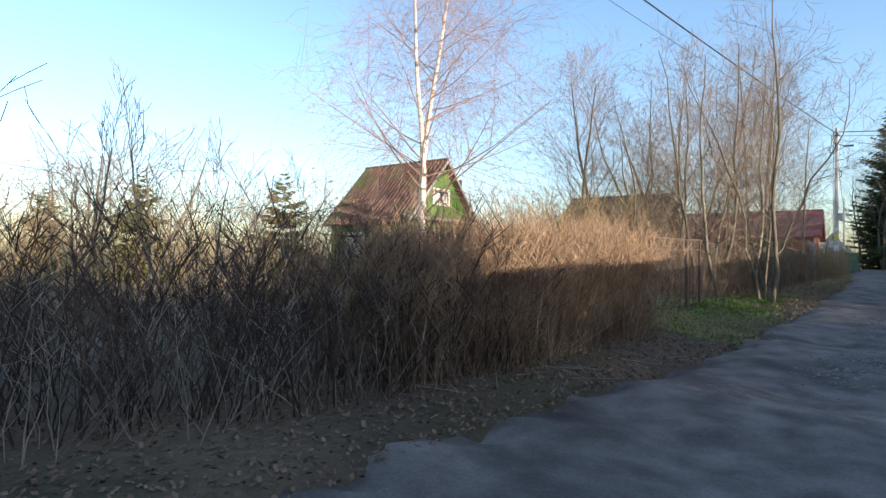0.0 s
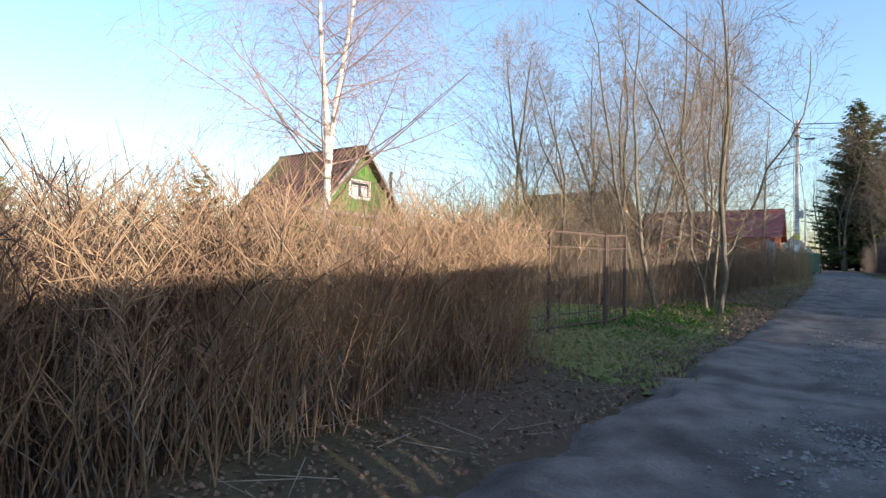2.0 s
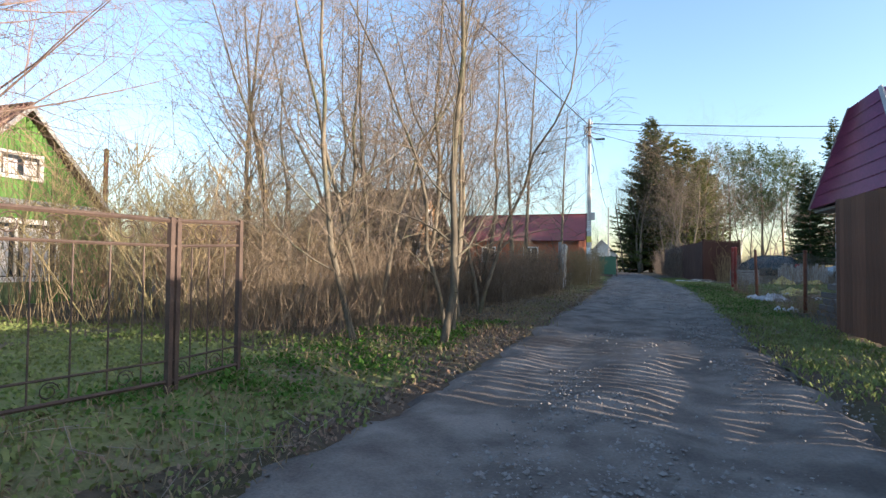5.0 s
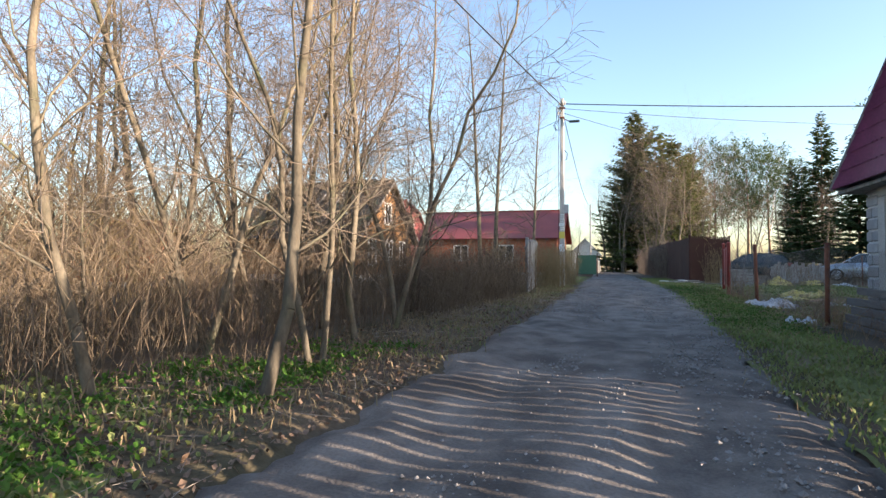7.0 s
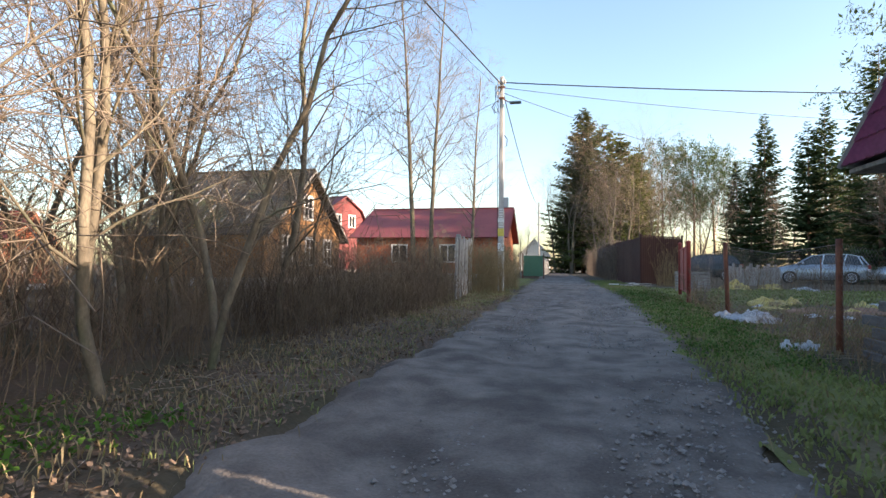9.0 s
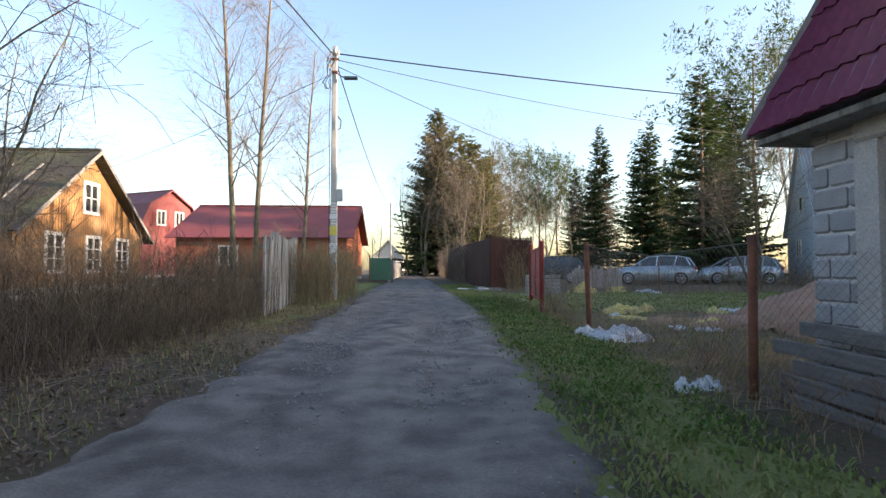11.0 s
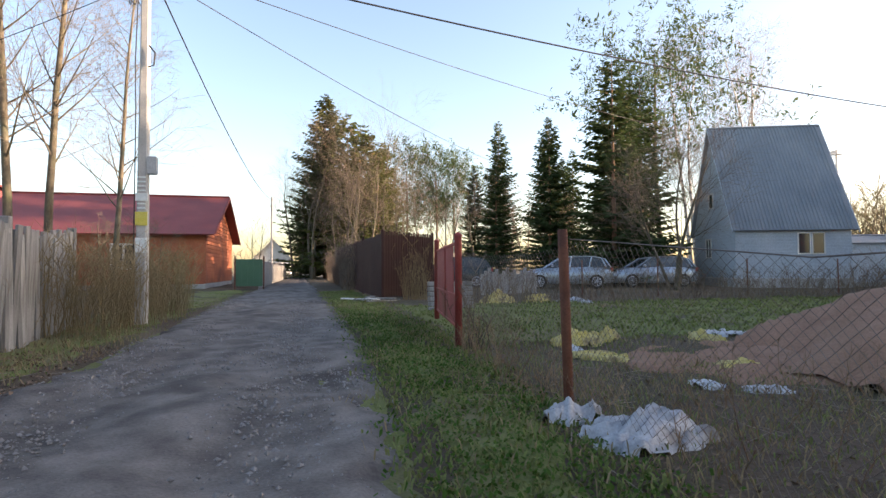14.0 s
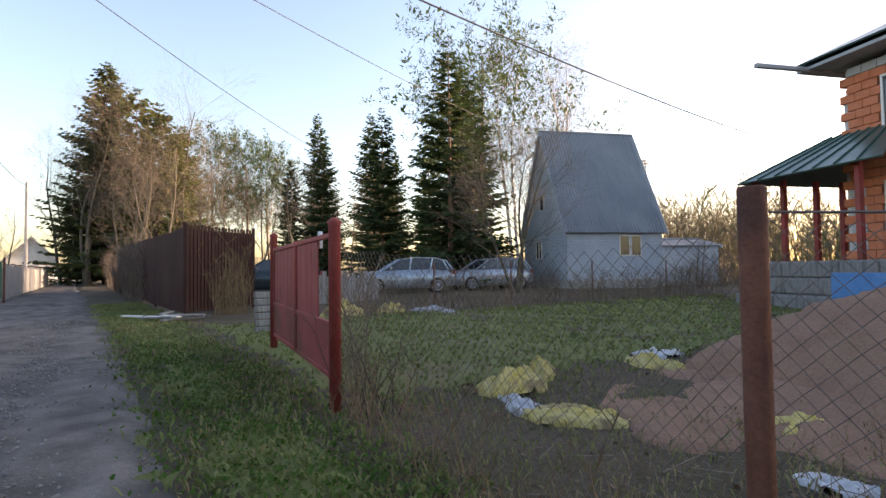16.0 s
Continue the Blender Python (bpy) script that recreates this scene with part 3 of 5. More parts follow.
# thicket along the lane past the gate
sp = band(16, 1900, [14.4, 16, 20, 25, 30], [-2.5, -2.2, -2.4, -2.1, -1.5], 3.0, 0.8)
hh = g0.uniform(0.5, 1.75, len(sp)) * np.interp(sp[:, 1], [13.6, 20, 24, 30], [1.0, 1.0, 0.85, 0.85])
shoots("bush_thicket", 17, sp, hh, "leafless grey-brown thicket along the verge", M_THICK, 5, 0.26, 0.006)
sp = band(18, 560, [15, 16, 22, 30], [-5, -5, -5, -4.5], 6.0)
shoots("bush_thicket", 19, sp, g0.uniform(1.0, 2.6, len(sp)), "bare tan garden shrubs behind the verge", M_THICK, 5, 0.22, 0.007)
sp = np.concatenate([band(20, 650, [33.0, 36.5, 39.5], [-0.45, -0.05, -0.4], 1.3), band(21, 200, [30.5, 34], [-1.9, -1.9], 1.2)])
shoots("bush_broom", 22, sp, g0.uniform(0.8, 1.7, len(sp)), "golden brown bare bush round the utility pole", M_SCRUB, 5, 0.16, 0.007)
sp = band(146, 260, [25.5, 28, 30.6], [-1.35, -1.15, -0.95], 0.7)
shoots("dry_weeds", 147, sp, g0.uniform(0.5, 1.45, len(sp)), "dry brown stalks before the picket fence", M_THICK, 3, 0.2, 0.0055, "weeds")
# tall weeds by the brown fence
sp = scatter(23, 70, (5.7, 6.6), (40.7, 41.5))
shoots("dry_reeds", 24, sp, g0.uniform(0.6, 1.9, len(sp)), "dry tan reeds in front of the brown fence", M_STRAW, 2, 0.1, 0.009, "weeds")
sp = np.concatenate([scatter(25, 850, (7, 24), (37.6, 40.2)), scatter(26, 25, (4.8, 5.2), (30.2, 31.3))])
shoots("dry_weeds", 27, sp, g0.uniform(0.4, 1.15, len(sp)), "dry brown weeds along the yard edge", M_THICK, 4, 0.2, 0.009, "weeds")
sp = np.concatenate([scatter(28, 160, (4.7, 5.3), (19.8, 24.2)), scatter(281, 420, (4.9, 12), (22.5, 27.5)), scatter(282, 110, (4.6, 5.1), (27, 31))])
shoots("dry_weeds", 29, sp, g0.uniform(0.12, 0.6, len(sp)), "tangled dry stalks in the trampled yard", M_STEM, 4, 0.3, 0.006, "weeds")

# trees
put(bare_tree("birch_tree", 31, 13.5, 0.17, "tall twin-stemmed white birch with drooping bare twigs", M_BIRCH, M_BIRCHTWIG, 2, 0.014, (26, 10, 9), 0.75, 1.1, None, 0.04, reach=0.72, low=0.2, limb=M_BIRCHTWIG), -12.4, 15.6, 100)
put(bare_tree("aspen_tree", 32, 8.6, 0.11, "slender grey tree with swelling buds", M_ALDER, M_TWIG, 2, 0.06, (16, 8, 5), 0.0, 0.7, M_LITTER, reach=0.75), -8.0, 20.4, 40)
alders = [bare_tree("alder_tree", 40 + i, h, r, "bare grey alder with many thin branches", M_ALDER, M_TWIG, s, 0.03, (18, 6, 4), 0.0, 0.8, None, 0.16, reach=0.5, low=0.14) for i, (h, r, s) in enumerate(((7.6, 0.055, 2), (7.2, 0.045, 2), (7.9, 0.07, 1)))]
put(alders[0], -2.25, 20.6, 20)
put(alders[1], -1.95, 17.45, 130)
put(alders[2], -2.9, 23.2, 250)
for i, (x, y, k, s) in enumerate(((-1.6, 15.9, 2, 1.05), (-3.4, 17.3, 0, 0.95), (-4.2, 19.6, 2, 0.95), (-3.6, 21.6, 1, 1.0), (-5.6, 17.5, 0, 0.85), (-5.0, 22.5, 0, 0.95), (-6.5, 24.5, 2, 0.9), (-4.4, 26.6, 1, 0.7), (-7.5, 19.0, 1, 0.8), (-9.5, 23.5, 0, 0.8), (-6.2, 28.5, 0, 0.65), (-2.6, 15.2, 2, 0.8), (-2.3, 19.2, 2, 0.9), (-4.6, 17.9, 2, 0.9), (-3.2, 24.6, 1, 0.75), (-5.4, 20.8, 2, 1.0), (-4.3, 21.4, 0, 1.1), (-3.4, 20.2, 2, 1.05), (-5.4, 23.4, 1, 1.1), (-6.3, 21.8, 0, 1.1))):
    again(alders[k], x, y, 77 * i, s)
put(bare_tree("fruit_tree", 58, 7.2, 0.15, "old crooked dark fruit tree with wide bare limbs", M_ALDER, M_TWIG, 2, 0.12, (11, 6, 5), 0.0, 1.0, None, 0.17, reach=1.0, low=0.2), -7.3, 27.4, 30)
tall = put(bare_tree("poplar_tree", 51, 14.5, 0.16, "tall bare poplar with upright limbs", M_ALDER, M_TWIG, 1, 0.015, (34, 8, 6), 0.0, 0.85, None, 0.03, reach=0.38), -5.25, 40.4, 0)
again(tall, -4.5, 41.0, 140, 0.97)
again(tall, -2.38, 39.5, 200, 0.66)
# twiggy saplings over the hedge
sap = bare_tree("sapling", 55, 2.5, 0.03, "thin bare sapling rising out of the hedge", M_TWIG, M_TWIG, 1, 0.15, (8, 4, 2), 0.0, 0.5)
put(sap, -5.2, 0.4, 10)
for i, (x, y, s) in enumerate(((-5.6, 1.8, 0.9), (-4.8, 3.0, 0.8), (-5.0, 4.6, 0.75), (-6.5, 3.4, 1.0), (-4.2, -0.6, 1.0), (-6.0, 6.5, 0.8))):
    again(sap, x, y, 60 * i, s)
# far edge of the gardens on the lane's garden side
fruit = [bare_tree("fruit_tree", 60 + i, 3.5, 0.06, "spreading bare fruit tree in a garden", M_ALDER, M_TWIG, 2, 0.16, (10, 6, 3), 0.0, 0.95, b, bud=0.02) for i, b in enumerate((M_BUD, None))]
put(fruit[0], -13, 9.5, 0)
put(fruit[1], -11.5, 5.5, 90)
for i, (x, y, k, s) in enumerate(((-16, 6, 1, 1.1), (-18, 11, 0, 1.2), (-20, 4, 0, 1.2), (-22, 8, 1, 1.3), (-24, 13, 0, 1.3), (-26, 2, 1, 1.3), (-15, 1, 0, 1.0), (-19, -2, 1, 1.2), (-23, 17, 0, 1.1), (-10, 25, 0, 0.9), (-13, 27, 0, 0.95), (-17, 29, 1, 1.0), (-21, 26, 0, 1.2), (-12, 1.5, 0, 0.7), (-30, 10, 1, 1.5), (-32, 18, 0, 1.4), (-28, 24, 0, 1.3), (-9, 29, 1, 0.7), (-16, 45, 1, 1.0), (-3, 47, 1, 0.9), (-6, 50, 1, 0.9))):
    again(fruit[k], x, y, 50 * i, s)
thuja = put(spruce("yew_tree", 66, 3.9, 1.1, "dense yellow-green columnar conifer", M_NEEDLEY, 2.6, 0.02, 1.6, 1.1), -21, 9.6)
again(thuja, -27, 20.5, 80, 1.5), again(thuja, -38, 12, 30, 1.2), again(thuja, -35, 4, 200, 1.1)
for i, (x, y, k, s) in enumerate(((-6.3, 15.8, 0, 0.75), (-7.6, 17.2, 1, 0.8), (-5.6, 19.2, 1, 0.75), (-8.5, 22.4, 0, 0.9), (-7.2, 25.8, 1, 0.9), (-4.4, 16.6, 1, 0.6), (-10.2, 19.8, 0, 0.8), (-5.2, 24.4, 0, 0.7))):
    again(fruit[k], x, y, 65 * i, s)
# conifers along the lane's far end and the yard
big = put(spruce("spruce_tree", 70, 21.0, 6.2, "broad olive green spruce at the lane's end", M_OLIVE, 1.7, 0.03, 0.9, 1.6), 4.6, 86.8)
slim = put(spruce("spruce_tree", 74, 20.5, 4.0, "tall slender dark green spruce", M_NEEDLE, 1.3, 0.08, 0.8, 1.5), 27.0, 91.2)
again(slim, 31.6, 86.0, 190, 0.97), again(slim, 38, 92, 120, 0.85), again(slim, 41, 88, 20, 0.95), again(slim, 24.2, 93, 70, 0.72), again(slim, 34.6, 88, 40, 0.75)
mid = put(spruce("spruce_tree", 71, 13.6, 3.1, "broad dark spruce behind the parked cars", M_NEEDLE, 1.5, 0.03, 1.2, 1.1), 19.3, 50.6)
again(mid, 21.4, 52.5, 130, 0.92), again(mid, 17.0, 54.0, 220, 0.75), again(mid, 24.0, 55.0, 40, 1.0), again(mid, 14.6, 57.0, 300, 0.62)
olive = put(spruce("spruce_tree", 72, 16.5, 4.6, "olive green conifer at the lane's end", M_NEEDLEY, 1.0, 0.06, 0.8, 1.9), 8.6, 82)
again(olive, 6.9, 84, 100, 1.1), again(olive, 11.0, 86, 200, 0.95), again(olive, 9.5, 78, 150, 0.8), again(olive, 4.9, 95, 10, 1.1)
pines = put(pine("pine_tree", 75, 15.5, 4.0, "pine with a rounded open crown"), 15.5, 95)
for i, (x, y, s) in enumerate(((20, 97, 1.0), (23.5, 100, 0.95), (28.5, 59.5, 1.12))) :
    again(pines, x, y, 60 * i, s)
gold = put(bare_tree("birch_tree", 77, 17, 0.16, "tall birch with golden opening buds", M_BIRCH, M_BIRCHTWIG, 1, 0.03, (22, 8, 6), 0.4, 0.85, M_BUD, 0.04, reach=0.6, bud=0.017), 34.5, 58.0)
again(gold, 33.4, 56.5, 300, 1.0), again(gold, 31.0, 58.5, 150, 1.05), again(gold, 36.5, 60, 100, 1.05), again(gold, 32.5, 61, 200, 1.15), again(gold, 24, 104, 60, 1.0), again(gold, 19, 108, 10, 1.05)
softree = bare_tree("willow_tree", 79, 6.8, 0.11, "bare many-stemmed grey tree in the distance", M_ALDER, M_TWIG, 2, 0.12, (12, 5, 3), 0.0, 0.75)
put(softree, 34.5, 55.5, 15)
greytree = put(bare_tree("willow_tree", 78, 6.8, 0.10, "bare many-stemmed grey tree beside the parked cars", M_ALDER, M_TWIG, 3, 0.10, (15, 8, 6), 0.0, 0.75), 18.6, 44.6)
for i, (x, y, s) in enumerate(((12.5, 62, 1.0), (15.5, 64, 1.1), (18.5, 66, 1.2), (10.0, 66, 1.0), (22, 70, 1.2), (7.6, 71, 1.5), (5.4, 67, 1.2), (6.4, 74, 1.6), (9.6, 73, 1.3), (25.5, 70, 1.2), (13, 72, 1.2), (32.5, 52.5, 0.9), (36, 58, 1.1), (40, 60, 1.1), (44, 58, 1.0), (48, 60, 1.2), (38, 64, 1.2), (52, 56, 1.1), (34, 47, 0.7), (43, 53, 0.9), (56, 60, 1.2), (30, 43.2, 0.45), (-3, 88, 1.0), (-8, 95, 1.1), (1, 118, 1.3))):
    again(softree, x, y, 47 * i, s)
for i, (x, y, s) in enumerate(((-34, 2, 0.75), (-36, 8, 0.85), (-33, 14, 0.8), (-40, 20, 0.95), (-30, 28, 0.9), (-42, 30, 1.0), (-28, -4, 0.7), (-24, 34, 0.8), (1.5, 86, 1.7), (8.2, 83, 1.8), (2.6, 92, 1.8), (11.5, 80, 1.5))):
    again(softree, x, y, 61 * i, s)
lane_tree = put(bare_tree("willow_tree", 85, 15.5, 0.2, "wide bare grey tree before the olive spruce", M_ALDER, M_TWIG, 3, 0.12, (14, 7, 5), 0.0, 0.7, None, 0.08), 9.0, 80, 0)
again(lane_tree, 3.2, 82.5, 130, 0.9)
sp = scatter(80, 500, (4.3, 5.3), (48, 76))
shoots("bush_hedge", 81, sp, g0.uniform(1.2, 2.6, len(sp)), "dark bare hedge at the lane's far end", M_TWIG, 4, 0.15, 0.012)
# out-of-view spruces added to shade the yard, and the far edge of the fields
g1 = random.Random(9)
wood = put(spruce("spruce_tree", 73, 14.0, 3.4, "dark out-of-view spruce added to shade the yard", M_NEEDLE, 0.6, 0.05, 0.35, 3.0), 46.5, 14.0)
for k in range(20):
    again(wood, 47 + g1.uniform(0, 9), 15 + 1.25 * k, 70 * k, 1.0 + g1.uniform(-0.05, 0.05))
n = 1500
a_ = g0.uniform(0, 6.283, n)
r_ = g0.uniform(120, 230, n)
sp = np.column_stack([np.cos(a_) * r_, 40 + np.sin(a_) * r_])
shoots("far_woods", 82, sp, g0.uniform(4, 11, n), "distant bare woods along the horizon", M_TWIG, 3, 0.2, 0.06, "woods")
sp = scatter(83, 900, (35, 66), (40, 62))
shoots("far_thicket", 84, sp, g0.uniform(2.5, 6.5, len(sp)), "bare tangled trees and brush behind the yard", M_SCRUB, 8, 0.14, 0.024, "thicket")


# ---- fences ----
def picket_fence():
    base = tagged(new("picket_fence"), "leaning grey weathered picket fence beside the lane", "fence")
    g = random.Random(3)
    a, b = Vector((-1.34, 30.3, 0)), Vector((-1.62, 34.6, 0))
    acc = Acc()
    acc.box((-0.055, -0.045, -0.9), (0.055, 0.0, 0.9))
    me = acc.make("picket", M_OLDWOOD, base)
    n = 36
    for i in range(n):
        p = a.lerp(b, i / (n - 1))
        ob = me if i == 0 else new("picket", me.data)
        ob.parent = base
        ob.matrix_local = pose(p.x + g.uniform(-0.02, 0.02), p.y, lz(p.x, p.y) + 0.86 + g.uniform(-0.1, 0.07), g.uniform(-2, 4), g.uniform(-5, 2), 86 + g.uniform(-6, 6))
    r = Acc()
    for z in (0.5, 1.45):
        r.slab([(a.x - 0.07, a.y, z + 0.5), (b.x - 0.07, b.y, z + 0.55), (b.x - 0.07, b.y, z + 0.63), (a.x - 0.07, a.y, z + 0.58)], 0.04)
    r.make("rail", M_OLDWOOD, base)
    for y in (32.4, 34.75):
        q = Acc()
        q.box((-1.72, y, 0.3), (-1.6, y + 0.12, 2.45))
        q.make("post", M_OLDWOOD, base)


picket_fence()


def board_fence():
    """Tall brown fence beside the lane; gaps between boards let the low sun through."""
    base = tagged(new("board_fence"), "tall brown board fence with gaps between its boards", "fence")
    acc = Acc()
    acc.box((-0.012, -0.085, 0.0), (0.012, 0.085, 2.26))
    me = acc.make("board", M_BROWNBOARD, base)
    g = random.Random(8)
    y, first = 1.6, True
    while y < 19.7:
        wide = 12.4 < y < 17.3
        ob = me if first else new("board", me.data)
        first = False
        ob.parent = base
        ob.matrix_local = pose(4.45, y, lz(4.45, y) + 0.04 + g.uniform(-0.01, 0.01), 0, 0, g.uniform(-2, 2))
        y += 0.17 + (0.05 + g.uniform(-0.008, 0.008) if wide else 0.014 if 4.5 < y < 5.2 else 0.002)
    r = Acc()
    for z in (0.55, 1.7):
        r.box((4.47, 1.55, z), (4.52, 19.75, z + 0.08))
    r.make("rail", M_BROWNBOARD, base)
    for k in range(6):
        p = Acc()
        p.box((4.53, 4.4 + 2.5 * k, 0), (4.61, 4.48 + 2.5 * k, 2.28))
        p.make("post", M_BROWNBOARD, base)


board_fence()


def chain_link():
    base = tagged(new("chain_link_fence"), "sagging rusty chain-link fence on steel posts", "fence")
    pts = [(4.85, 19.4), (4.88, 23.0), (4.78, 27.2), (4.84, 30.75)]
    rods = []
    cell = 0.075
    g = np.random.default_rng(4)
    for (x0, y0), (x1, y1) in zip(pts, pts[1:]):
        L = math.hypot(x1 - x0, y1 - y0)
        h, nz = 1.32, int(1.32 / cell)
        for k in range(int(L / cell) + nz):
            for s in (1, -1):
                u = k * cell - (nz * cell if s == 1 else 0)
                prev = None
                for j in range(nz + 1):
                    w, z = u + s * j * cell, j * cell
                    if not 0 <= w <= L:
                        prev = None
                        continue
                    f = w / L
                    sag = 0.10 * math.sin(math.pi * f) * (z / h)
                    bul = 0.05 * math.sin(math.pi * f) * math.sin(w * 3 + z * 2)
                    x, y = x0 + (x1 - x0) * f + bul + 0.008 * (j % 2), y0 + (y1 - y0) * f
                    c = (x, y, lz(x, y) + 0.12 + z - sag)
                    if prev:
                        rods.append((*prev, *c, 0.0015, 0.0015))
                    prev = c
    segs_mesh("mesh", rods, 3, M_WIRE, base)
    for (x, y), h, r, tilt in (((4.88, 23.0), 1.45, 0.04, 0), ((4.78, 27.25), 1.5, 0.042, -2.0)):
        p = Acc()
        p.rod([(0, 0, -0.3), (0, 0, h * 0.5), (0, 0, h - 0.01), (0, 0, h)], [r, r, r, r * 0.9], 14)
        ob = p.make("post", M_RUST, base, True)
        ob.matrix_local = pose(x, y, lz(x, y), 1.0, tilt, 0)
    w = Acc()
    w.rod([(4.88, 23.0, lz(4.88, 23) + 1.38), (4.84, 25, lz(4.8, 25) + 1.3), (4.78, 27.2, lz(4.78, 27) + 1.42)], 0.004, 4)
    w.make("wire", M_WIRE, base)


chain_link()


def iron_gate():
    base = tagged(new("iron_gate"), "thin brown welded iron gate and fence with scrolls", "gate")
    P = [(-3.42, 8.85), (-3.0, 10.5), (-2.7, 12.05), (-2.6, 12.75)]
    bars, rails, scroll = Acc(), Acc(), Acc()
    for i, (x, y) in enumerate(P):
        z = lz(x, y)
        for o in ((0,) if i != 2 else (-0.035, 0.035)):
            posts = Acc()
            posts.box((x - 0.022, y - 0.022 + o, z - 0.2), (x + 0.022, y + 0.022 + o, z + 1.46))
            posts.make("post", M_GATE, base)
    for (x0, y0), (x1, y1) in zip(P, P[1:]):
        z0, z1 = lz(x0, y0), lz(x1, y1)
        L = math.hypot(x1 - x0, y1 - y0)
        n = max(4, int(L / 0.235))
        for h, r in ((0.10, 0.018), (1.22, 0.013), (1.43, 0.02), (0.27, 0.01)):
            rails.rod([(x0, y0, z0 + h), (x1, y1, z1 + h)], r, 5)
        for k in range(1, n):
            f = k / n
            x, y, z = x0 + (x1 - x0) * f, y0 + (y1 - y0) * f, z0 + (z1 - z0) * f
            bars.rod([(x, y, z + 0.10), (x, y, z + 1.22)], 0.007, 5)
        ux, uy = (x1 - x0) / L, (y1 - y0) / L
        for k in range(n):
            f = (k + 0.5) / n
            x, y, z = x0 + (x1 - x0) * f, y0 + (y1 - y0) * f, z0 + (z1 - z0) * f
            for c, rr in ((1.325, 0.085), (0.185, 0.07)):
                if c < 1 and k % 2:
                    continue
                pts = [(x + ux * rr * (1 - 0.07 * a) * math.cos(a), y + uy * rr * (1 - 0.07 * a) * math.cos(a), z + c + rr * (1 - 0.07 * a) * math.sin(a)) for a in [0.55 * j for j in range(16)]]
                scroll.rod(pts, 0.005, 4)
    rails.make("rail", M_GATE, base)
    bars.make("bars", M_GATE, base)
    scroll.make("scrolls", M_GATE, base)


iron_gate()


def red_gate():
    base = tagged(new("steel_gate"), "faded red double steel gate, rusty at its edges", "gate")
    a, b = Vector((4.84, 30.9, 0.46)), Vector((5.41, 34.75, 0.53))
    ax = (b - a).normalized()
    rot = pose(a.x, a.y, a.z, 0, 0, math.degrees(math.atan2(ax.y, ax.x)))
    L = (b - a).length
    for x0, hgt in ((0, 1.64), (L, 1.76)):
        p = Acc()
        p.rod([(x0, 0, -0.2), (x0, 0, hgt), (x0, 0, hgt + 0.03), (x0, 0, hgt + 0.07)], [0.055, 0.055, 0.07, 0.02], 12)
        p.make("post", M_REDPAINT, base, True).matrix_local = rot
    for i, (u0, u1) in enumerate(((0.09, L / 2 - 0.02), (L / 2 + 0.02, L - 0.09))):
        f = Acc()
        for x in (u0, u1 - 0.045):
            f.box((x, -0.02, 0.28), (x + 0.045, 0.02, 1.6))
        for z in (0.28, 0.74, 1.54):
            f.box((u0, -0.019, z), (u1, 0.019, z + 0.045))
        f.make("frame", M_REDPAINT, base).matrix_local = rot
        s = Acc()
        s.box((u0 + 0.02, -0.006, 0.28), (u1 - 0.02, 0.006, 0.76))
        n = 6
        for k in range(n):
            if i == 0 and k in (0, 1):
                continue
            w = (u1 - u0) / n
            s.box((u0 + k * w + 0.02, -0.012 - 0.006 * (k % 2), 0.76), (u0 + (k + 1) * w, 0.0, 1.56))
        s.make("sheet", M_REDPAINT, base).matrix_local = rot
    t = Acc()
    t.box((0.75, -0.06, 1.47), (0.85, -0.03, 1.64))
    t.make("plate", M_PAPER, base).matrix_local = rot


red_gate()


def brown_fence():
    base = tagged(new("metal_fence"), "chocolate brown corrugated metal fence with a serrated top", "fence")
    P = [(7.23, 43.25), (5.13, 41.65), (4.9, 46.0), (4.75, 53.0), (4.6, 62.0)]
    for s, ((x0, y0), (x1, y1)) in enumerate(zip(P, P[1:])):
        L = math.hypot(x1 - x0, y1 - y0)
        a = Acc()
        n = int(L / 0.125)
        for k in range(n):
            f0, f1 = (k + 0.04) / n, (k + 0.78) / n
            h = 2.33 - 0.03 * (k % 2) - (0.1 if s else 0)
            dx, dy = (x1 - x0) / L, (y1 - y0) / L
            off = 0.02
            pa, pb = (x0 + (x1 - x0) * f0, y0 + (y1 - y0) * f0), (x0 + (x1 - x0) * f1, y0 + (y1 - y0) * f1)
            z = lz(pa[0], pa[1])
            a.slab([(pa[0] - dy * off, pa[1] + dx * off, z + 0.05), (pb[0] - dy * off, pb[1] + dx * off, z + 0.05), (pb[0] - dy * off, pb[1] + dx * off, z + h - 0.03), ((pa[0] + pb[0]) / 2 - dy * off, (pa[1] + pb[1]) / 2 + dx * off, z + h), (pa[0] - dy * off, pa[1] + dx * off, z + h - 0.03)], 0.012)
        z = lz(x0, y0)
        a.slab([(x0, y0, z + 0.1), (x1, y1, lz(x1, y1) + 0.1), (x1, y1, lz(x1, y1) + (2.18 if s == 0 else 2.2)), (x0, y0, z + 2.18)], 0.006)
        a.make("sheet", M_BROWNMETAL, base)
        p = Acc()
        p.box((x0 - 0.04, y0 - 0.04, z - 0.2), (x0 + 0.04, y0 + 0.04, z + 2.36))
        p.make("post", M_BROWNMETAL, base)


brown_fence()


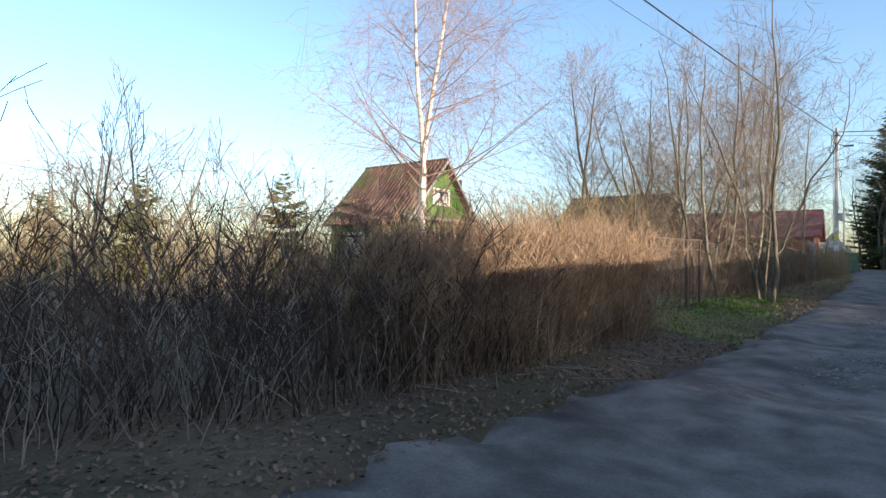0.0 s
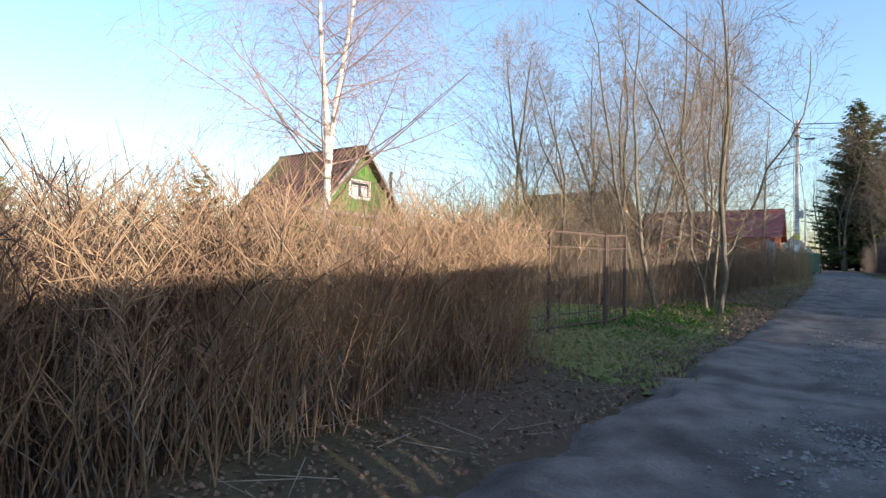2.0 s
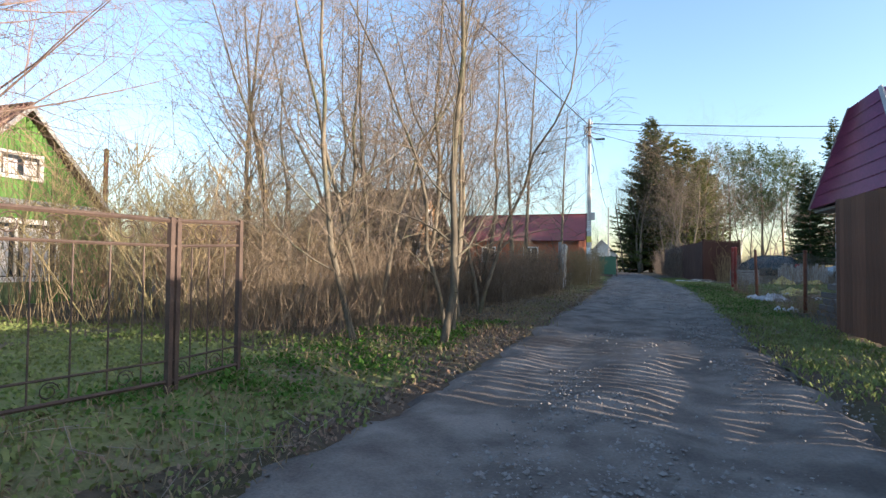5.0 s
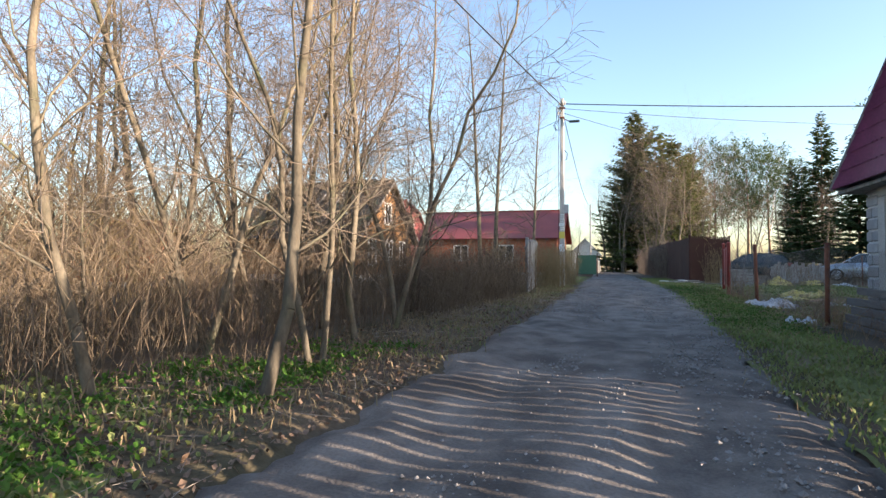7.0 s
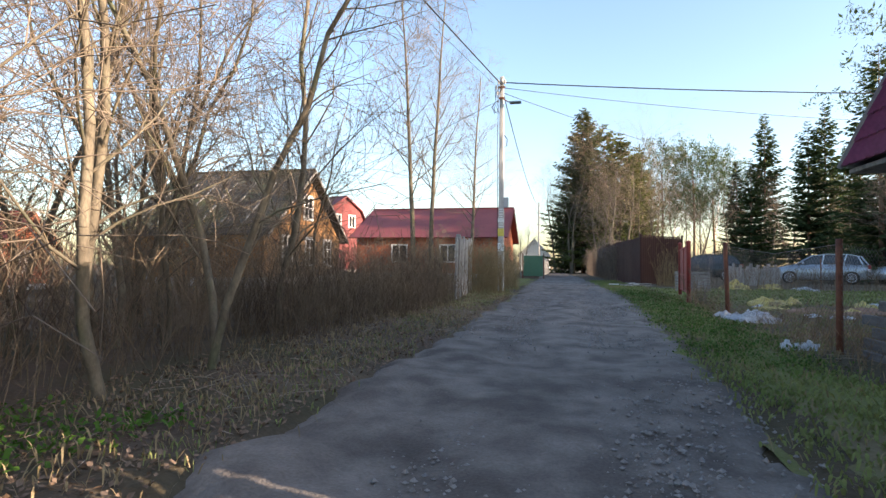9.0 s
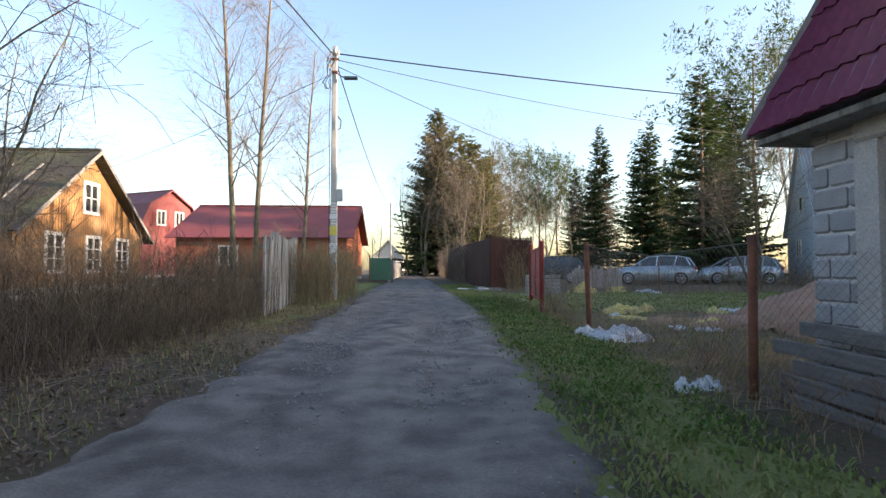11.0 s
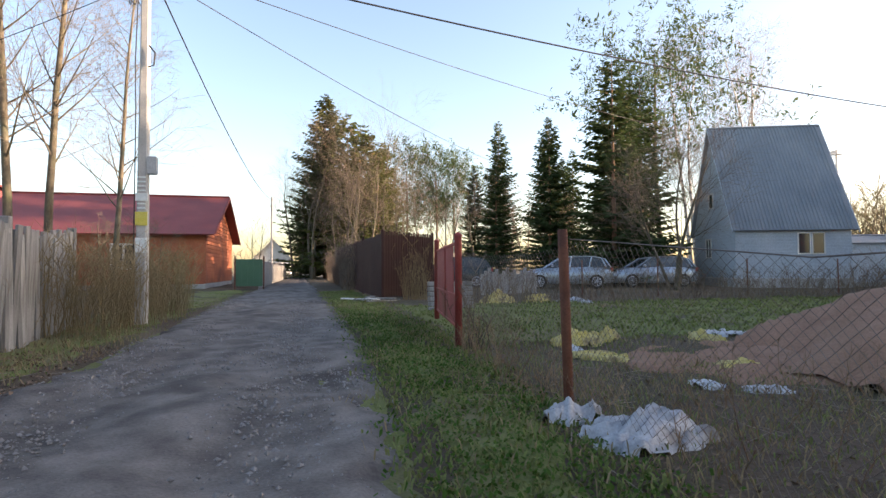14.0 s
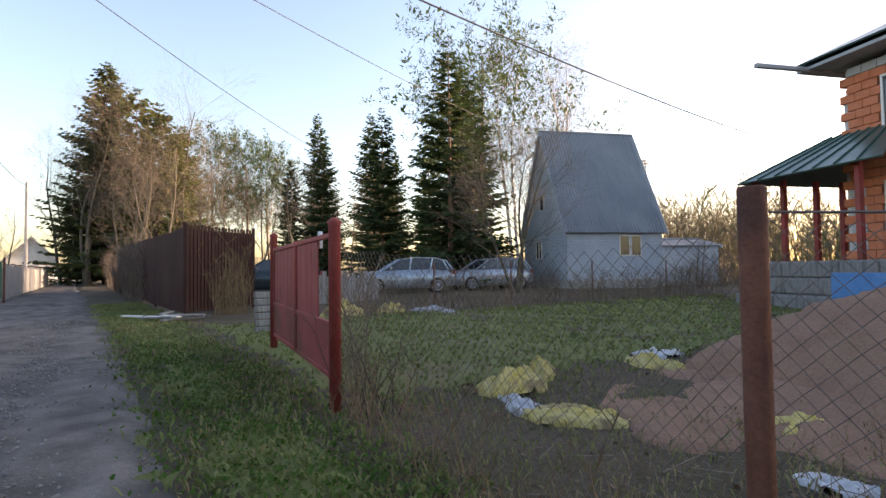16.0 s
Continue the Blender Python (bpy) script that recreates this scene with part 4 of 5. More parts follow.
def green_gate():
    base = tagged(new("garden_gate"), "green corrugated metal gate at the lane's edge", "gate")
    a = Acc()
    for k in range(9):
        x = -0.78 + k * 0.14
        a.box((x, 51.97 - 0.025 * (k % 2), 0.85), (x + 0.14, 52.0, 2.2))
    a.make("sheet", M_GREENMETAL, base)
    for x in (-0.86, 0.5):
        p = Acc()
        p.box((x, 51.95, 0.5), (x + 0.07, 52.03, 2.35))
        p.make("post", M_RUST, base)
    far = tagged(new("board_fence"), "row of grey plank fences along the far lane", "fence")
    f = Acc()
    y = 52.3
    g = random.Random(4)
    while y < 84:
        f.box((0.25 + 0.004 * (y - 52), y, 0.6), (0.28 + 0.004 * (y - 52), y + 0.16, 2.1 + g.uniform(-0.1, 0.1)))
        y += 0.18
    f.make("planks", M_OLDWOOD, far)


green_gate()


# ---- utility poles and cables ----
def pole(x, y, top, arms=True):
    base = tagged(new("utility_pole"), "tall grey concrete utility pole with cables and notices", "pole")
    z = lz(x, y)
    h = top - z
    m = pose(x, y, z)
    a = Acc()
    n = 6
    vs = []
    for i in range(n):
        w = 0.115 - 0.045 * i / (n - 1)
        c = w * 0.3
        zz = -0.3 + (h + 0.3) * i / (n - 1)
        vs += [(-w + c, -w, zz), (w - c, -w, zz), (w, -w + c, zz), (w, w - c, zz), (w - c, w, zz), (-w + c, w, zz), (-w, w - c, zz), (-w, -w + c, zz)]
    a.add(vs, [(r * 8 + i, r * 8 + (i + 1) % 8, r * 8 + 8 + (i + 1) % 8, r * 8 + 8 + i) for r in range(n - 1) for i in range(8)], [((n - 1) * 8, (n - 1) * 8 + k, (n - 1) * 8 + k + 1) for k in range(1, 7)])
    a.make("shaft", M_CONCRETE, base).matrix_local = m
    if not arms:
        return base
    c = Acc()
    c.box((-0.14, -0.12, h - 0.45), (0.14, -0.07, h - 0.38))
    c.box((-0.10, -0.12, h - 0.85), (0.10, -0.07, h - 0.78))
    c.rod([(0.05, -0.1, h - 0.85), (0.25, -0.12, h - 0.98), (0.42, -0.14, h - 1.0)], 0.02, 6)
    c.make("bracket", M_RUST, base).matrix_local = m
    ins = Acc()
    for dx, dz in ((-0.12, 0.0), (0.12, 0.0), (-0.2, -0.2), (0.02, 0.05), (-0.15, -0.4)):
        ins.rod([(dx, -0.1, h - 0.3 + dz), (dx, -0.1, h - 0.24 + dz), (dx, -0.1, h - 0.2 + dz), (dx, -0.1, h - 0.15 + dz)], [0.02, 0.045, 0.03, 0.04], 8)
    ins.make("insulators", M_CONCRETE, base).matrix_local = m
    lamp = Acc()
    lamp.box((0.30, -0.24, h - 1.06), (0.72, -0.06, h - 0.99))
    lamp.make("street_light", M_DARKCAR, base).matrix_local = m
    w = Acc()
    g = random.Random(5)
    for k in range(5):
        pts = [(-0.15 + 0.06 * k, -0.12, h - 0.3)]
        for j in range(5):
            pts.append((-0.28 + 0.05 * k + g.uniform(-0.09, 0.12), -0.14 + g.uniform(-0.05, 0.05), h - 0.5 - 0.22 * j))
        w.rod(pts, 0.011, 4)
    w.rod([(-0.12, -0.1, h - 1.2), (-0.15, -0.12, h - 2.6), (-0.13, -0.11, h * 0.55), (-0.13, -0.12, 1.3)], 0.012, 5)
    w.rod([(0.1, -0.12, h - 2.2), (0.22, -0.13, h - 2.35), (0.2, -0.13, h - 2.6), (0.09, -0.12, h - 2.65)], 0.018, 5)
    w.make("wires", M_CABLE, base).matrix_local = m
    b = Acc()
    b.box((0.09, -0.13, 3.05), (0.27, -0.0, 3.42))
    b.make("meter_box", M_STEELGREY, base).matrix_local = m
    for mat_, zs in ((M_YELLOW, (2.0, 2.28)), (M_PAPER, (2.5, 2.66))):
        q = Acc()
        q.box((-0.11, -0.125, zs[0]), (0.11, -0.108, zs[1]))
        q.make("notice", mat_, base).matrix_local = m
    bar = Acc()
    for k in range(8):
        bar.box((-0.08, -0.117, 2.34 + 0.09 * k - (0.0 if k < 1 else 0)), (0.07, -0.104, 2.37 + 0.09 * k))
    bar.make("notice_lines", M_PAPER, base).matrix_local = m
    bl = Acc()
    bl.box((-0.112, -0.118, 1.45), (0.112, -0.106, 1.75))
    bl.make("blue_notice", M_PAPER, base).matrix_local = m
    return base


POLE = (-0.6, 35.4, 8.45)
pole(*POLE)
pole(-0.6, 76.4, 8.5, False)


def cable(a, b, sag, r, label="black overhead cable"):
    acc = Acc()
    a, b = Vector(a), Vector(b)
    acc.rod([a.lerp(b, k / 24) - Vector((0, 0, sag * 4 * (k / 24) * (1 - k / 24))) for k in range(25)], r, 5)
    tagged(acc.make("overhead_cable", M_CABLE, None, True), label, "cable")


TOP = (-0.62, 35.3, 8.15)
CABLE_END = (-8.2, -6.0, 8.7)
cable(TOP, CABLE_END, 0.25, 0.022, "thick black overhead cable strung between poles")
cable((-0.5, 35.3, 8.2), (34, 40.4, 7.9), 0.45, 0.022, "thick black overhead cable across the yard")
cable((-0.5, 35.3, 8.0), (25, 51, 9.6), 0.35, 0.011, "thin black overhead wire to a house")
cable((-0.5, 35.3, 7.8), (17, 60, 8.8), 0.4, 0.011, "thin black overhead wire to a house")
cable(TOP, (-0.6, 76.4, 8.2), 0.9, 0.018, "black overhead cable along the lane")
cable((-0.6, 35.3, 7.6), (-14, 41, 4.4), 0.3, 0.008, "thin black overhead wire to a house")
cable((-0.62, 35.3, 7.9), (CABLE_END[0] - 0.4, CABLE_END[1], 8.6), 0.5, 0.007, "thin grey overhead wire along the lane")


# ---- houses ----
def window(parent, m, w, h, frame_mat=M_WHITEPAINT, cross=(1, 1), trim=0.09, curtain=False):
    """A window in a wall's outer face; m has x along the wall, y outwards, z up, its origin at the middle of the opening."""
    f = Acc()
    t = trim
    for lo, hi in (((-w / 2 - t, 0.0, -h / 2 - t), (w / 2 + t, 0.05, -h / 2)), ((-w / 2 - t, 0.0, h / 2), (w / 2 + t, 0.05, h / 2 + t)), ((-w / 2 - t, 0.0, -h / 2), (-w / 2, 0.045, h / 2)), ((w / 2, 0.0, -h / 2), (w / 2 + t, 0.045, h / 2))):
        f.box(lo, hi)
    for k in range(cross[0]):
        x = -w / 2 + w * (k + 1) / (cross[0] + 1)
        f.box((x - 0.045, 0.0, -h / 2), (x + 0.045, 0.035, h / 2))
    for k in range(cross[1]):
        z = -h / 2 + h * (k + 1) / (cross[1] + 1)
        f.box((-w / 2, 0.002, z - 0.02), (w / 2, 0.032, z + 0.02))
    win = f.make("window", frame_mat, parent)
    win.matrix_local = m
    p = Acc()
    p.box((-w / 2, 0.004, -h / 2), (w / 2, 0.012, h / 2))
    p.make("pane", M_GLASS, win)
    if curtain:
        c = Acc()
        for s in (-1, 1):
            for k in range(5):
                x = s * w * (0.12 + 0.07 * k)
                c.box((x - w * 0.033, 0.013, -h / 2 + 0.03), (x + w * 0.033, 0.017 + 0.004 * (k % 2), h / 2 - 0.1))
        c.make("curtain", M_CURTAIN, win)
    return win


def house(name, label, centre, turn, length, width, eave, ridge, wall_mat, roof_mat, over=0.35, boards="flat", gambrel=0.0, base_z=None, rib=0.0, foot=0.35, barge=None):
    """A gabled house: its ridge runs along local x, gables at both ends. Heights are above its base."""
    base = tagged(new(name), label, "house")
    bz = lz(*centre) - 0.1 if base_z is None else base_z
    m = pose(centre[0], centre[1], bz, 0, 0, turn)
    L, W = length / 2, width / 2
    prof = [(-W, 0), (W, 0), (W, eave)] + ([(W * 0.72, eave + (ridge - eave) * gambrel)] if gambrel else []) + [(0, ridge)] + ([(-W * 0.72, eave + (ridge - eave) * gambrel)] if gambrel else []) + [(-W, eave)]

    def half(z):
        if z <= eave:
            return W
        if gambrel:
            zk = eave + (ridge - eave) * gambrel
            if z <= zk:
                return W + (W * 0.72 - W) * (z - eave) / (zk - eave)
            return W * 0.72 * (ridge - z) / (ridge - zk)
        return W * (ridge - z) / (ridge - eave)
    core = Acc()
    core.slab([(L - 0.02, y, z) for y, z in prof], 2 * L - 0.04)
    core.make("wall", wall_mat, base).matrix_local = m
    # cladding boards, one joined part
    b = Acc()
    if boards in ("flat", "log"):
        step = 0.16 if boards == "flat" else 0.2
        z = foot
        while z < ridge - 0.1:
            h = half(z + step * 0.9)
            for s in (-1, 1):
                x0, x1 = (L - 0.02, L + 0.016) if s > 0 else (-L - 0.016, -L + 0.02)
                if h > 0.1:
                    b.box((x0, -h, z), (x1 + (0.03 if boards == "log" else 0), h, z + step - 0.015))
                if z < eave - step:
                    y0, y1 = (W - 0.02, W + 0.016) if s > 0 else (-W - 0.016, -W + 0.02)
                    b.box((-L, y0, z), (L, y1, z + step - 0.015))
            z += step
    elif boards == "vertical":
        step = 0.14
        y = -W
        while y < W:
            yy = y + step / 2
            top = eave + (ridge - eave) * max(0, 1 - abs(yy) / W) - 0.06
            for s in (-1, 1):
                x0, x1 = (L - 0.02, L + 0.016) if s > 0 else (-L - 0.016, -L + 0.02)
                b.box((x0, y, foot), (x1, y + step - 0.012, max(top, foot + 0.2)))
            y += step
        x = -L
        while x < L:
            for s in (-1, 1):
                y0, y1 = (W - 0.02, W + 0.016) if s > 0 else (-W - 0.016, -W + 0.02)
                b.box((x, y0, foot), (x + step - 0.012, y1, eave - 0.03))
            x += step
    if b.v:
        b.make("boards", wall_mat, base).matrix_local = m
    pl = Acc()
    pl.box((-L - 0.04, -W - 0.04, -0.3), (L + 0.04, W + 0.04, foot))
    pl.make("plinth", M_CONCRETE, base).matrix_local = m
    # roof
    chain = [(W, eave)] + ([(W * 0.72, eave + (ridge - eave) * gambrel)] if gambrel else []) + [(0, ridge)]
    sl = (chain[0][1] - chain[1][1]) / (chain[0][0] - chain[1][0])
    chain[0] = (W + over, eave + sl * over)
    for s in (-1, 1):
        r = Acc()
        for (ya, za), (yb, zb) in zip(chain, chain[1:]):
            q = [(-L - over, s * ya, za + 0.05), (L + over, s * ya, za + 0.05), (L + over, s * yb, zb + 0.05), (-L - over, s * yb, zb + 0.05)]
            r.slab(q if s < 0 else q[::-1], 0.06)
            if rib:
                nn = Vector((0, s * abs(za - zb), abs(ya - yb))).normalized()
                k = int((2 * L + 2 * over) / rib)
                for i in range(k):
                    x = -L - over + (i + 0.5) * rib
                    lo, hi = Vector((x, s * ya, za + 0.05)), Vector((x, s * yb, zb + 0.05))
                    r.rod([lo + nn * 0.0, hi + nn * 0.0], rib * 0.30, 6)
        r.make("roof", roof_mat, base).matrix_local = m
    rd = Acc()
    rd.rod([(-L - over, 0, ridge + 0.07), (L + over, 0, ridge + 0.07)], 0.07, 8)
    rd.make("ridge_cap", roof_mat, base).matrix_local = m
    bg = Acc()
    for e in (-1, 1):
        for s in (-1, 1):
            for (ya, za), (yb, zb) in zip(chain, chain[1:]):
                x = e * (L + over) + (0.003 if e > 0 else -0.028)
                q = [(x + 0.025, s * ya, za - 0.09), (x + 0.025, s * ya, za + 0.07), (x + 0.025, s * yb, zb + 0.07), (x + 0.025, s * yb, zb - 0.09)]
                bg.slab(q, 0.025 * (1 if s < 0 else -1))
    tagged(bg.make("bargeboards", barge or wall_mat, base), kind="stuff").matrix_local = m
    return base, m


def face(m, L, W, side, along, z):
    """The frame of a window on one wall: side 'x', '-x', 'y' or '-y' of the house."""
    turns = {"x": (L + 0.016, along, -90), "-x": (-L - 0.016, along, 90), "y": (along, W + 0.016, 0), "-y": (along, -W - 0.016, 180)}
    x, y, a = turns[side]
    return m @ pose(x, y, z, 0, 0, a)


# green cottage
b, m = house("cottage", "faded green board cottage with a mossy roof", (-15.75, 18.35), 0, 4.1, 4.6, 2.75, 5.2, M_GREENPAINT, M_MOSSROOF, 0.3, "vertical", rib=0.2, base_z=0.1, foot=0.18, barge=M_OLDWOOD)
window(b, face(m, 2.05, 2.3, "x", -0.1, 1.55), 2.0, 1.35, cross=(1, 0), trim=0.13, curtain=True)
window(b, face(m, 2.05, 2.3, "x", -0.05, 3.7), 0.95, 0.5, cross=(0, 0), trim=0.1, curtain=True)
window(b, face(m, 2.05, 2.3, "-y", -0.6, 1.6), 0.8, 0.95, cross=(1, 0), trim=0.1, curtain=True)
a = Acc()
a.box((2.03, -1.95, 0.45), (2.1, -1.45, 2.35))
a.make("door", M_DOORGREEN, b).matrix_local = m
ledge = Acc()
ledge.slab([(2.05, -2.55, 2.86), (2.42, -2.55, 2.72), (2.42, 2.55, 2.72), (2.05, 2.55, 2.86)], 0.04)
ledge.make("pent_ledge", M_OLDWOOD, b).matrix_local = m
pipe = Acc()
pipe.rod([(0.3, 3.9, 0.4), (0.3, 3.9, 4.95)], 0.075, 10)
pipe.rod([(0.3, 3.9, 4.98), (0.3, 3.9, 5.06)], [0.12, 0.03], 10)
tagged(pipe.make("stove_pipe", M_RUST, b), "rusty stove pipe").matrix_local = m

# ochre house with an old felt roof
b, m = house("wooden_house", "ochre board house with an old dark felt roof", (-13.2, 38.95), 0, 6.4, 7.6, 2.35, 5.25, M_OCHRE, M_DARKROOF, 0.4, "vertical", base_z=0.55, foot=0.4, barge=M_OLDWOOD)
window(b, face(m, 3.2, 3.8, "x", 0.1, 3.55), 0.75, 0.95, cross=(1, 1), trim=0.13)
for y in (-1.9, 0.3, 2.3):
    window(b, face(m, 3.2, 3.8, "x", y, 1.5), 0.75, 1.15, cross=(1, 2), trim=0.12)
st = Acc()
for k in range(6):
    x = -2.9 + k * 1.0
    sl = (5.25 - 2.35) / 3.8
    st.slab([(x, -4.0, 2.35 - sl * 0.2 + 0.085), (x + 0.07, -4.0, 2.35 - sl * 0.2 + 0.085), (x + 0.07, -0.9, 5.25 - sl * 0.9 + 0.085), (x, -0.9, 5.25 - sl * 0.9 + 0.085)], 0.03)
st.make("battens", M_OLDWOOD, b).matrix_local = m

# log house with a red roof
b, m = house("log_house", "red stained log house with a dark red metal roof", (-7.6, 58.0), 0, 10.4, 10.0, 3.0, 5.3, M_REDLOG, M_REDROOF, 0.5, "log", base_z=0.65, rib=0.0, barge=M_REDROOF)
window(b, face(m, 5.2, 5.0, "-y", 1.5, 1.7), 1.0, 1.1, cross=(1, 0), trim=0.1)
window(b, face(m, 5.2, 5.0, "-y", -2.0, 1.7), 1.0, 1.1, cross=(1, 0), trim=0.1)
# gambrel house
b, m = house("gambrel_house", "dark red two-storey house with a gambrel roof", (-25.2, 74.5), -28, 8.0, 6.4, 5.2, 8.4, M_REDWALL, M_REDROOF, 0.3, "flat", 0.55, base_z=0.7)
for y in (-1.0, 1.0):
    window(b, face(m, 4.0, 3.2, "x", y, 5.7), 0.75, 1.2, cross=(1, 0), trim=0.14)
# far red-roofed and pale houses
b, m = house("shed", "small red-roofed garden shed among the trees", (-18.0, 30.0), 20, 3.6, 3, 1.7, 2.7, M_REDLOG, M_REDROOF, 0.3, "vertical")
window(b, face(m, 1.8, 1.5, "x", 0, 1.1), 0.6, 0.6)
house("far_house", "pale plastered house beyond the lane", (-2.4, 112.0), 90, 7, 5, 3.0, 5.6, M_WHITEPAINT, M_DARKROOF, 0.4, "flat")
# white steep-roofed house
b, m = house("summer_house", "pale blue-white sided house with a steep grey corrugated roof", (26.5, 47.6), -20, 5.3, 5.7, 2.95, 8.3, M_WHITESIDE, M_GREYROOF, 0.22, "flat", base_z=0.85, rib=0.17, foot=0.3, barge=M_WHITESIDE)
window(b, face(m, 2.65, 2.85, "-y", 1.15, 1.95), 0.5, 0.95, cross=(0, 0), trim=0.05)
window(b, face(m, 2.65, 2.85, "-y", 0.5, 1.95), 0.5, 0.95, cross=(0, 0), trim=0.05)
window(b, face(m, 2.65, 2.85, "-x", 0.6, 1.85), 0.7, 0.95, cross=(1, 0), trim=0.05)
window(b, face(m, 2.65, 2.85, "-x", 0.1, 4.4), 0.5, 0.75, cross=(0, 0), trim=0.05)
house("garage", "low pale sided outbuilding with a flat grey roof", (32.2, 46.5), -20, 4.0, 3.4, 2.3, 2.7, M_WHITESIDE, M_GREYROOF, 0.15, "flat")
pp = Acc()
pp.rod([(0, 0, 0), (0, 0, 7.0)], 0.07, 8)
pp.box((-0.2, -0.2, 7.0), (0.2, 0.2, 7.25))
put(tagged(pp.make("chimney_pipe", M_STEELGREY), "thin grey pipe with a cap behind the house", "pipe"), 30.2, 46.5)


# ---- block garage with wine red roof ----
def garage():
    base = tagged(new("block_garage"), "grey concrete block garage with a steep wine red metal roof", "garage")
    z0 = 0.2
    x0, x1, y0, y1 = 5.5, 10.0, 19.0, 23.05
    door = (20.2, 22.15)
    c = Acc()
    c.box((x0 + 0.02, door[1] + 0.3, z0), (x0 + 0.36, y1 - 0.02, 2.75))
    c.box((x0 + 0.3, y1 - 0.36, z0), (x1, y1 - 0.02, 2.75))
    c.box((x0 + 0.3, y0 + 0.02, z0), (x1, y0 + 0.36, 2.75))
    c.box((x1 - 0.3, y0 + 0.3, z0), (x1, y1 - 0.3, 2.75))
    c.make("wall", M_MORTAR, base)
    blk = Acc()
    blk.box((-0.195, -0.09, -0.092), (0.195, 0.09, 0.092))
    me = blk.make("block", M_BLOCK, base).data
    for r in range(13):
        z = z0 + 0.1 + 0.2 * r
        spots = [(x0 + 0.09, y1 - 0.2 - (0.0 if r % 2 else 0.0), 90)] if r % 2 else [(x0 + 0.195, y1 - 0.09, 0)]
        spots.append((x0 + 0.09, y1 - 0.2 - 0.42 + (0.22 if r % 2 == 0 else 0), 90))
        for k in range(1, 10):
            spots.append((x0 + 0.195 + 0.42 * k + (0.2 if r % 2 else 0), y1 - 0.09, 0))
            if k < 6:
                spots.append((x0 + 0.3 + 0.42 * k, y0 + 0.09, 0))
        for x, y, a in spots:
            ob = new("block", me)
            ob.parent = base
            ob.matrix_local = pose(x, y, z, 0, 0, a)
    bpy.data.objects.remove(next(o for o in base.children if o.name == "block"))
    fr = Acc()
    fr.box((x0 - 0.05, door[1] + 0.13, 0.95), (x0 + 0.3, door[1] + 0.36, 2.52))
    fr.box((x0 - 0.05, y0, 2.52), (x0 + 0.32, door[1] + 0.36, 2.72))
    fr.make("door_frame", M_CONCRETE, base)
    rv_ = Acc()
    rv_.box((x0 + 0.06, door[1] - 0.06, 0.95), (x0 + 0.3, door[1] + 0.13, 2.52))
    rv_.make("reveal", M_BLOCK, base)
    dr = Acc()
    for k in range(4):
        dr.box((x0 + 0.12, y0 + 0.1, 0.95 + 0.39 * k), (x0 + 0.16, door[1] - 0.06, 0.95 + 0.39 * (k + 1) - 0.006))
    dr.make("garage_door", M_GARAGEDOOR, base)
    pl = Acc()
    g = random.Random(2)
    for k in range(5):
        tilt = pose(x0 - 0.14 - 0.05 * (4 - k), y1 - 1.6, 0.27 + 0.15 * k, g.uniform(-1.6, 1.6), 0, g.uniform(-2, 2))
        pl.box((-0.03, -1.75 + g.uniform(-0.2, 0.2), 0.0), (0.03, 1.7 + g.uniform(-0.25, 0.2), 0.125), tilt)
    pl.make("plank_step", M_DARKWOOD, base)
    # steep roof with stepped tiles towards the lane, leaning back at both ends to a flat top
    ex, ez, rx, rz_ = 5.15, 2.78, 5.32, 4.65
    ya, yb, ta, tb = 18.75, 23.45, 20.1, 21.5
    r = Acc()
    n = 24

    def slope(f, u, lift):
        y0_, y1_ = ya + (ta - ya) * f, yb + (tb - yb) * f
        return (ex + (rx - ex) * f - lift, y0_ + (y1_ - y0_) * u, ez + (rz_ - ez) * f)
    for k in range(2 * n):
        b0, b1 = (0.0, 0.05) if k % 2 == 0 else (0.05, 0.0)
        for t in range(7):
            f0, f1 = t / 7, (t + 1) / 7
            r.add([slope(f0, k / 2 / n, b0 + 0.022), slope(f0, (k + 1) / 2 / n, b1 + 0.022), slope(f1, (k + 1) / 2 / n, b1), slope(f1, k / 2 / n, b0)], [(0, 3, 2, 1)])
    r.slab([slope(0, 0, -0.02), slope(0, 1, -0.02), slope(1, 1, -0.02), slope(1, 0, -0.02)], 0.03)
    r.make("roof", M_PURPLE, base)
    q = Acc()
    tx = x1 - 0.1
    q.slab([(ex, ya, ez), (x1 + 0.3, ya, ez), (tx, ta, rz_), (rx, ta, rz_)], 0.04)
    q.slab([(rx, ta, rz_), (tx, ta, rz_), (tx, tb, rz_ + 0.02), (rx, tb, rz_ + 0.02)], 0.04)
    q.slab([(tx, ta, rz_), (x1 + 0.3, ya, ez), (x1 + 0.3, yb, ez), (tx, tb, rz_)], 0.04)
    for k in range(24):
        x = ex + 0.1 + k * 0.2
        q.rod([(x, ya - 0.01, ez + 0.02), (rx + (x - ex) * (tx - rx) / (x1 + 0.3 - ex), ta - 0.01, rz_)], 0.028, 5)
    q.make("hip", M_PURPLE, base)
    e = Acc()
    e.slab([(x1 + 0.3, yb - 0.02, ez), (ex + 0.02, yb - 0.02, ez), (rx + 0.02, tb - 0.02, rz_), (tx, tb - 0.02, rz_)], 0.04)
    e.make("gable", M_WHITESIDE, base)
    rk = Acc()
    rk.rod([(ex - 0.03, yb + 0.01, ez), (rx - 0.03, tb + 0.01, rz_)], 0.045, 4)
    rk.rod([(ex - 0.03, ya - 0.01, ez), (rx - 0.03, ta - 0.01, rz_)], 0.045, 4)
    rk.make("verge_trim", M_STEELGREY, base)
    s = Acc()
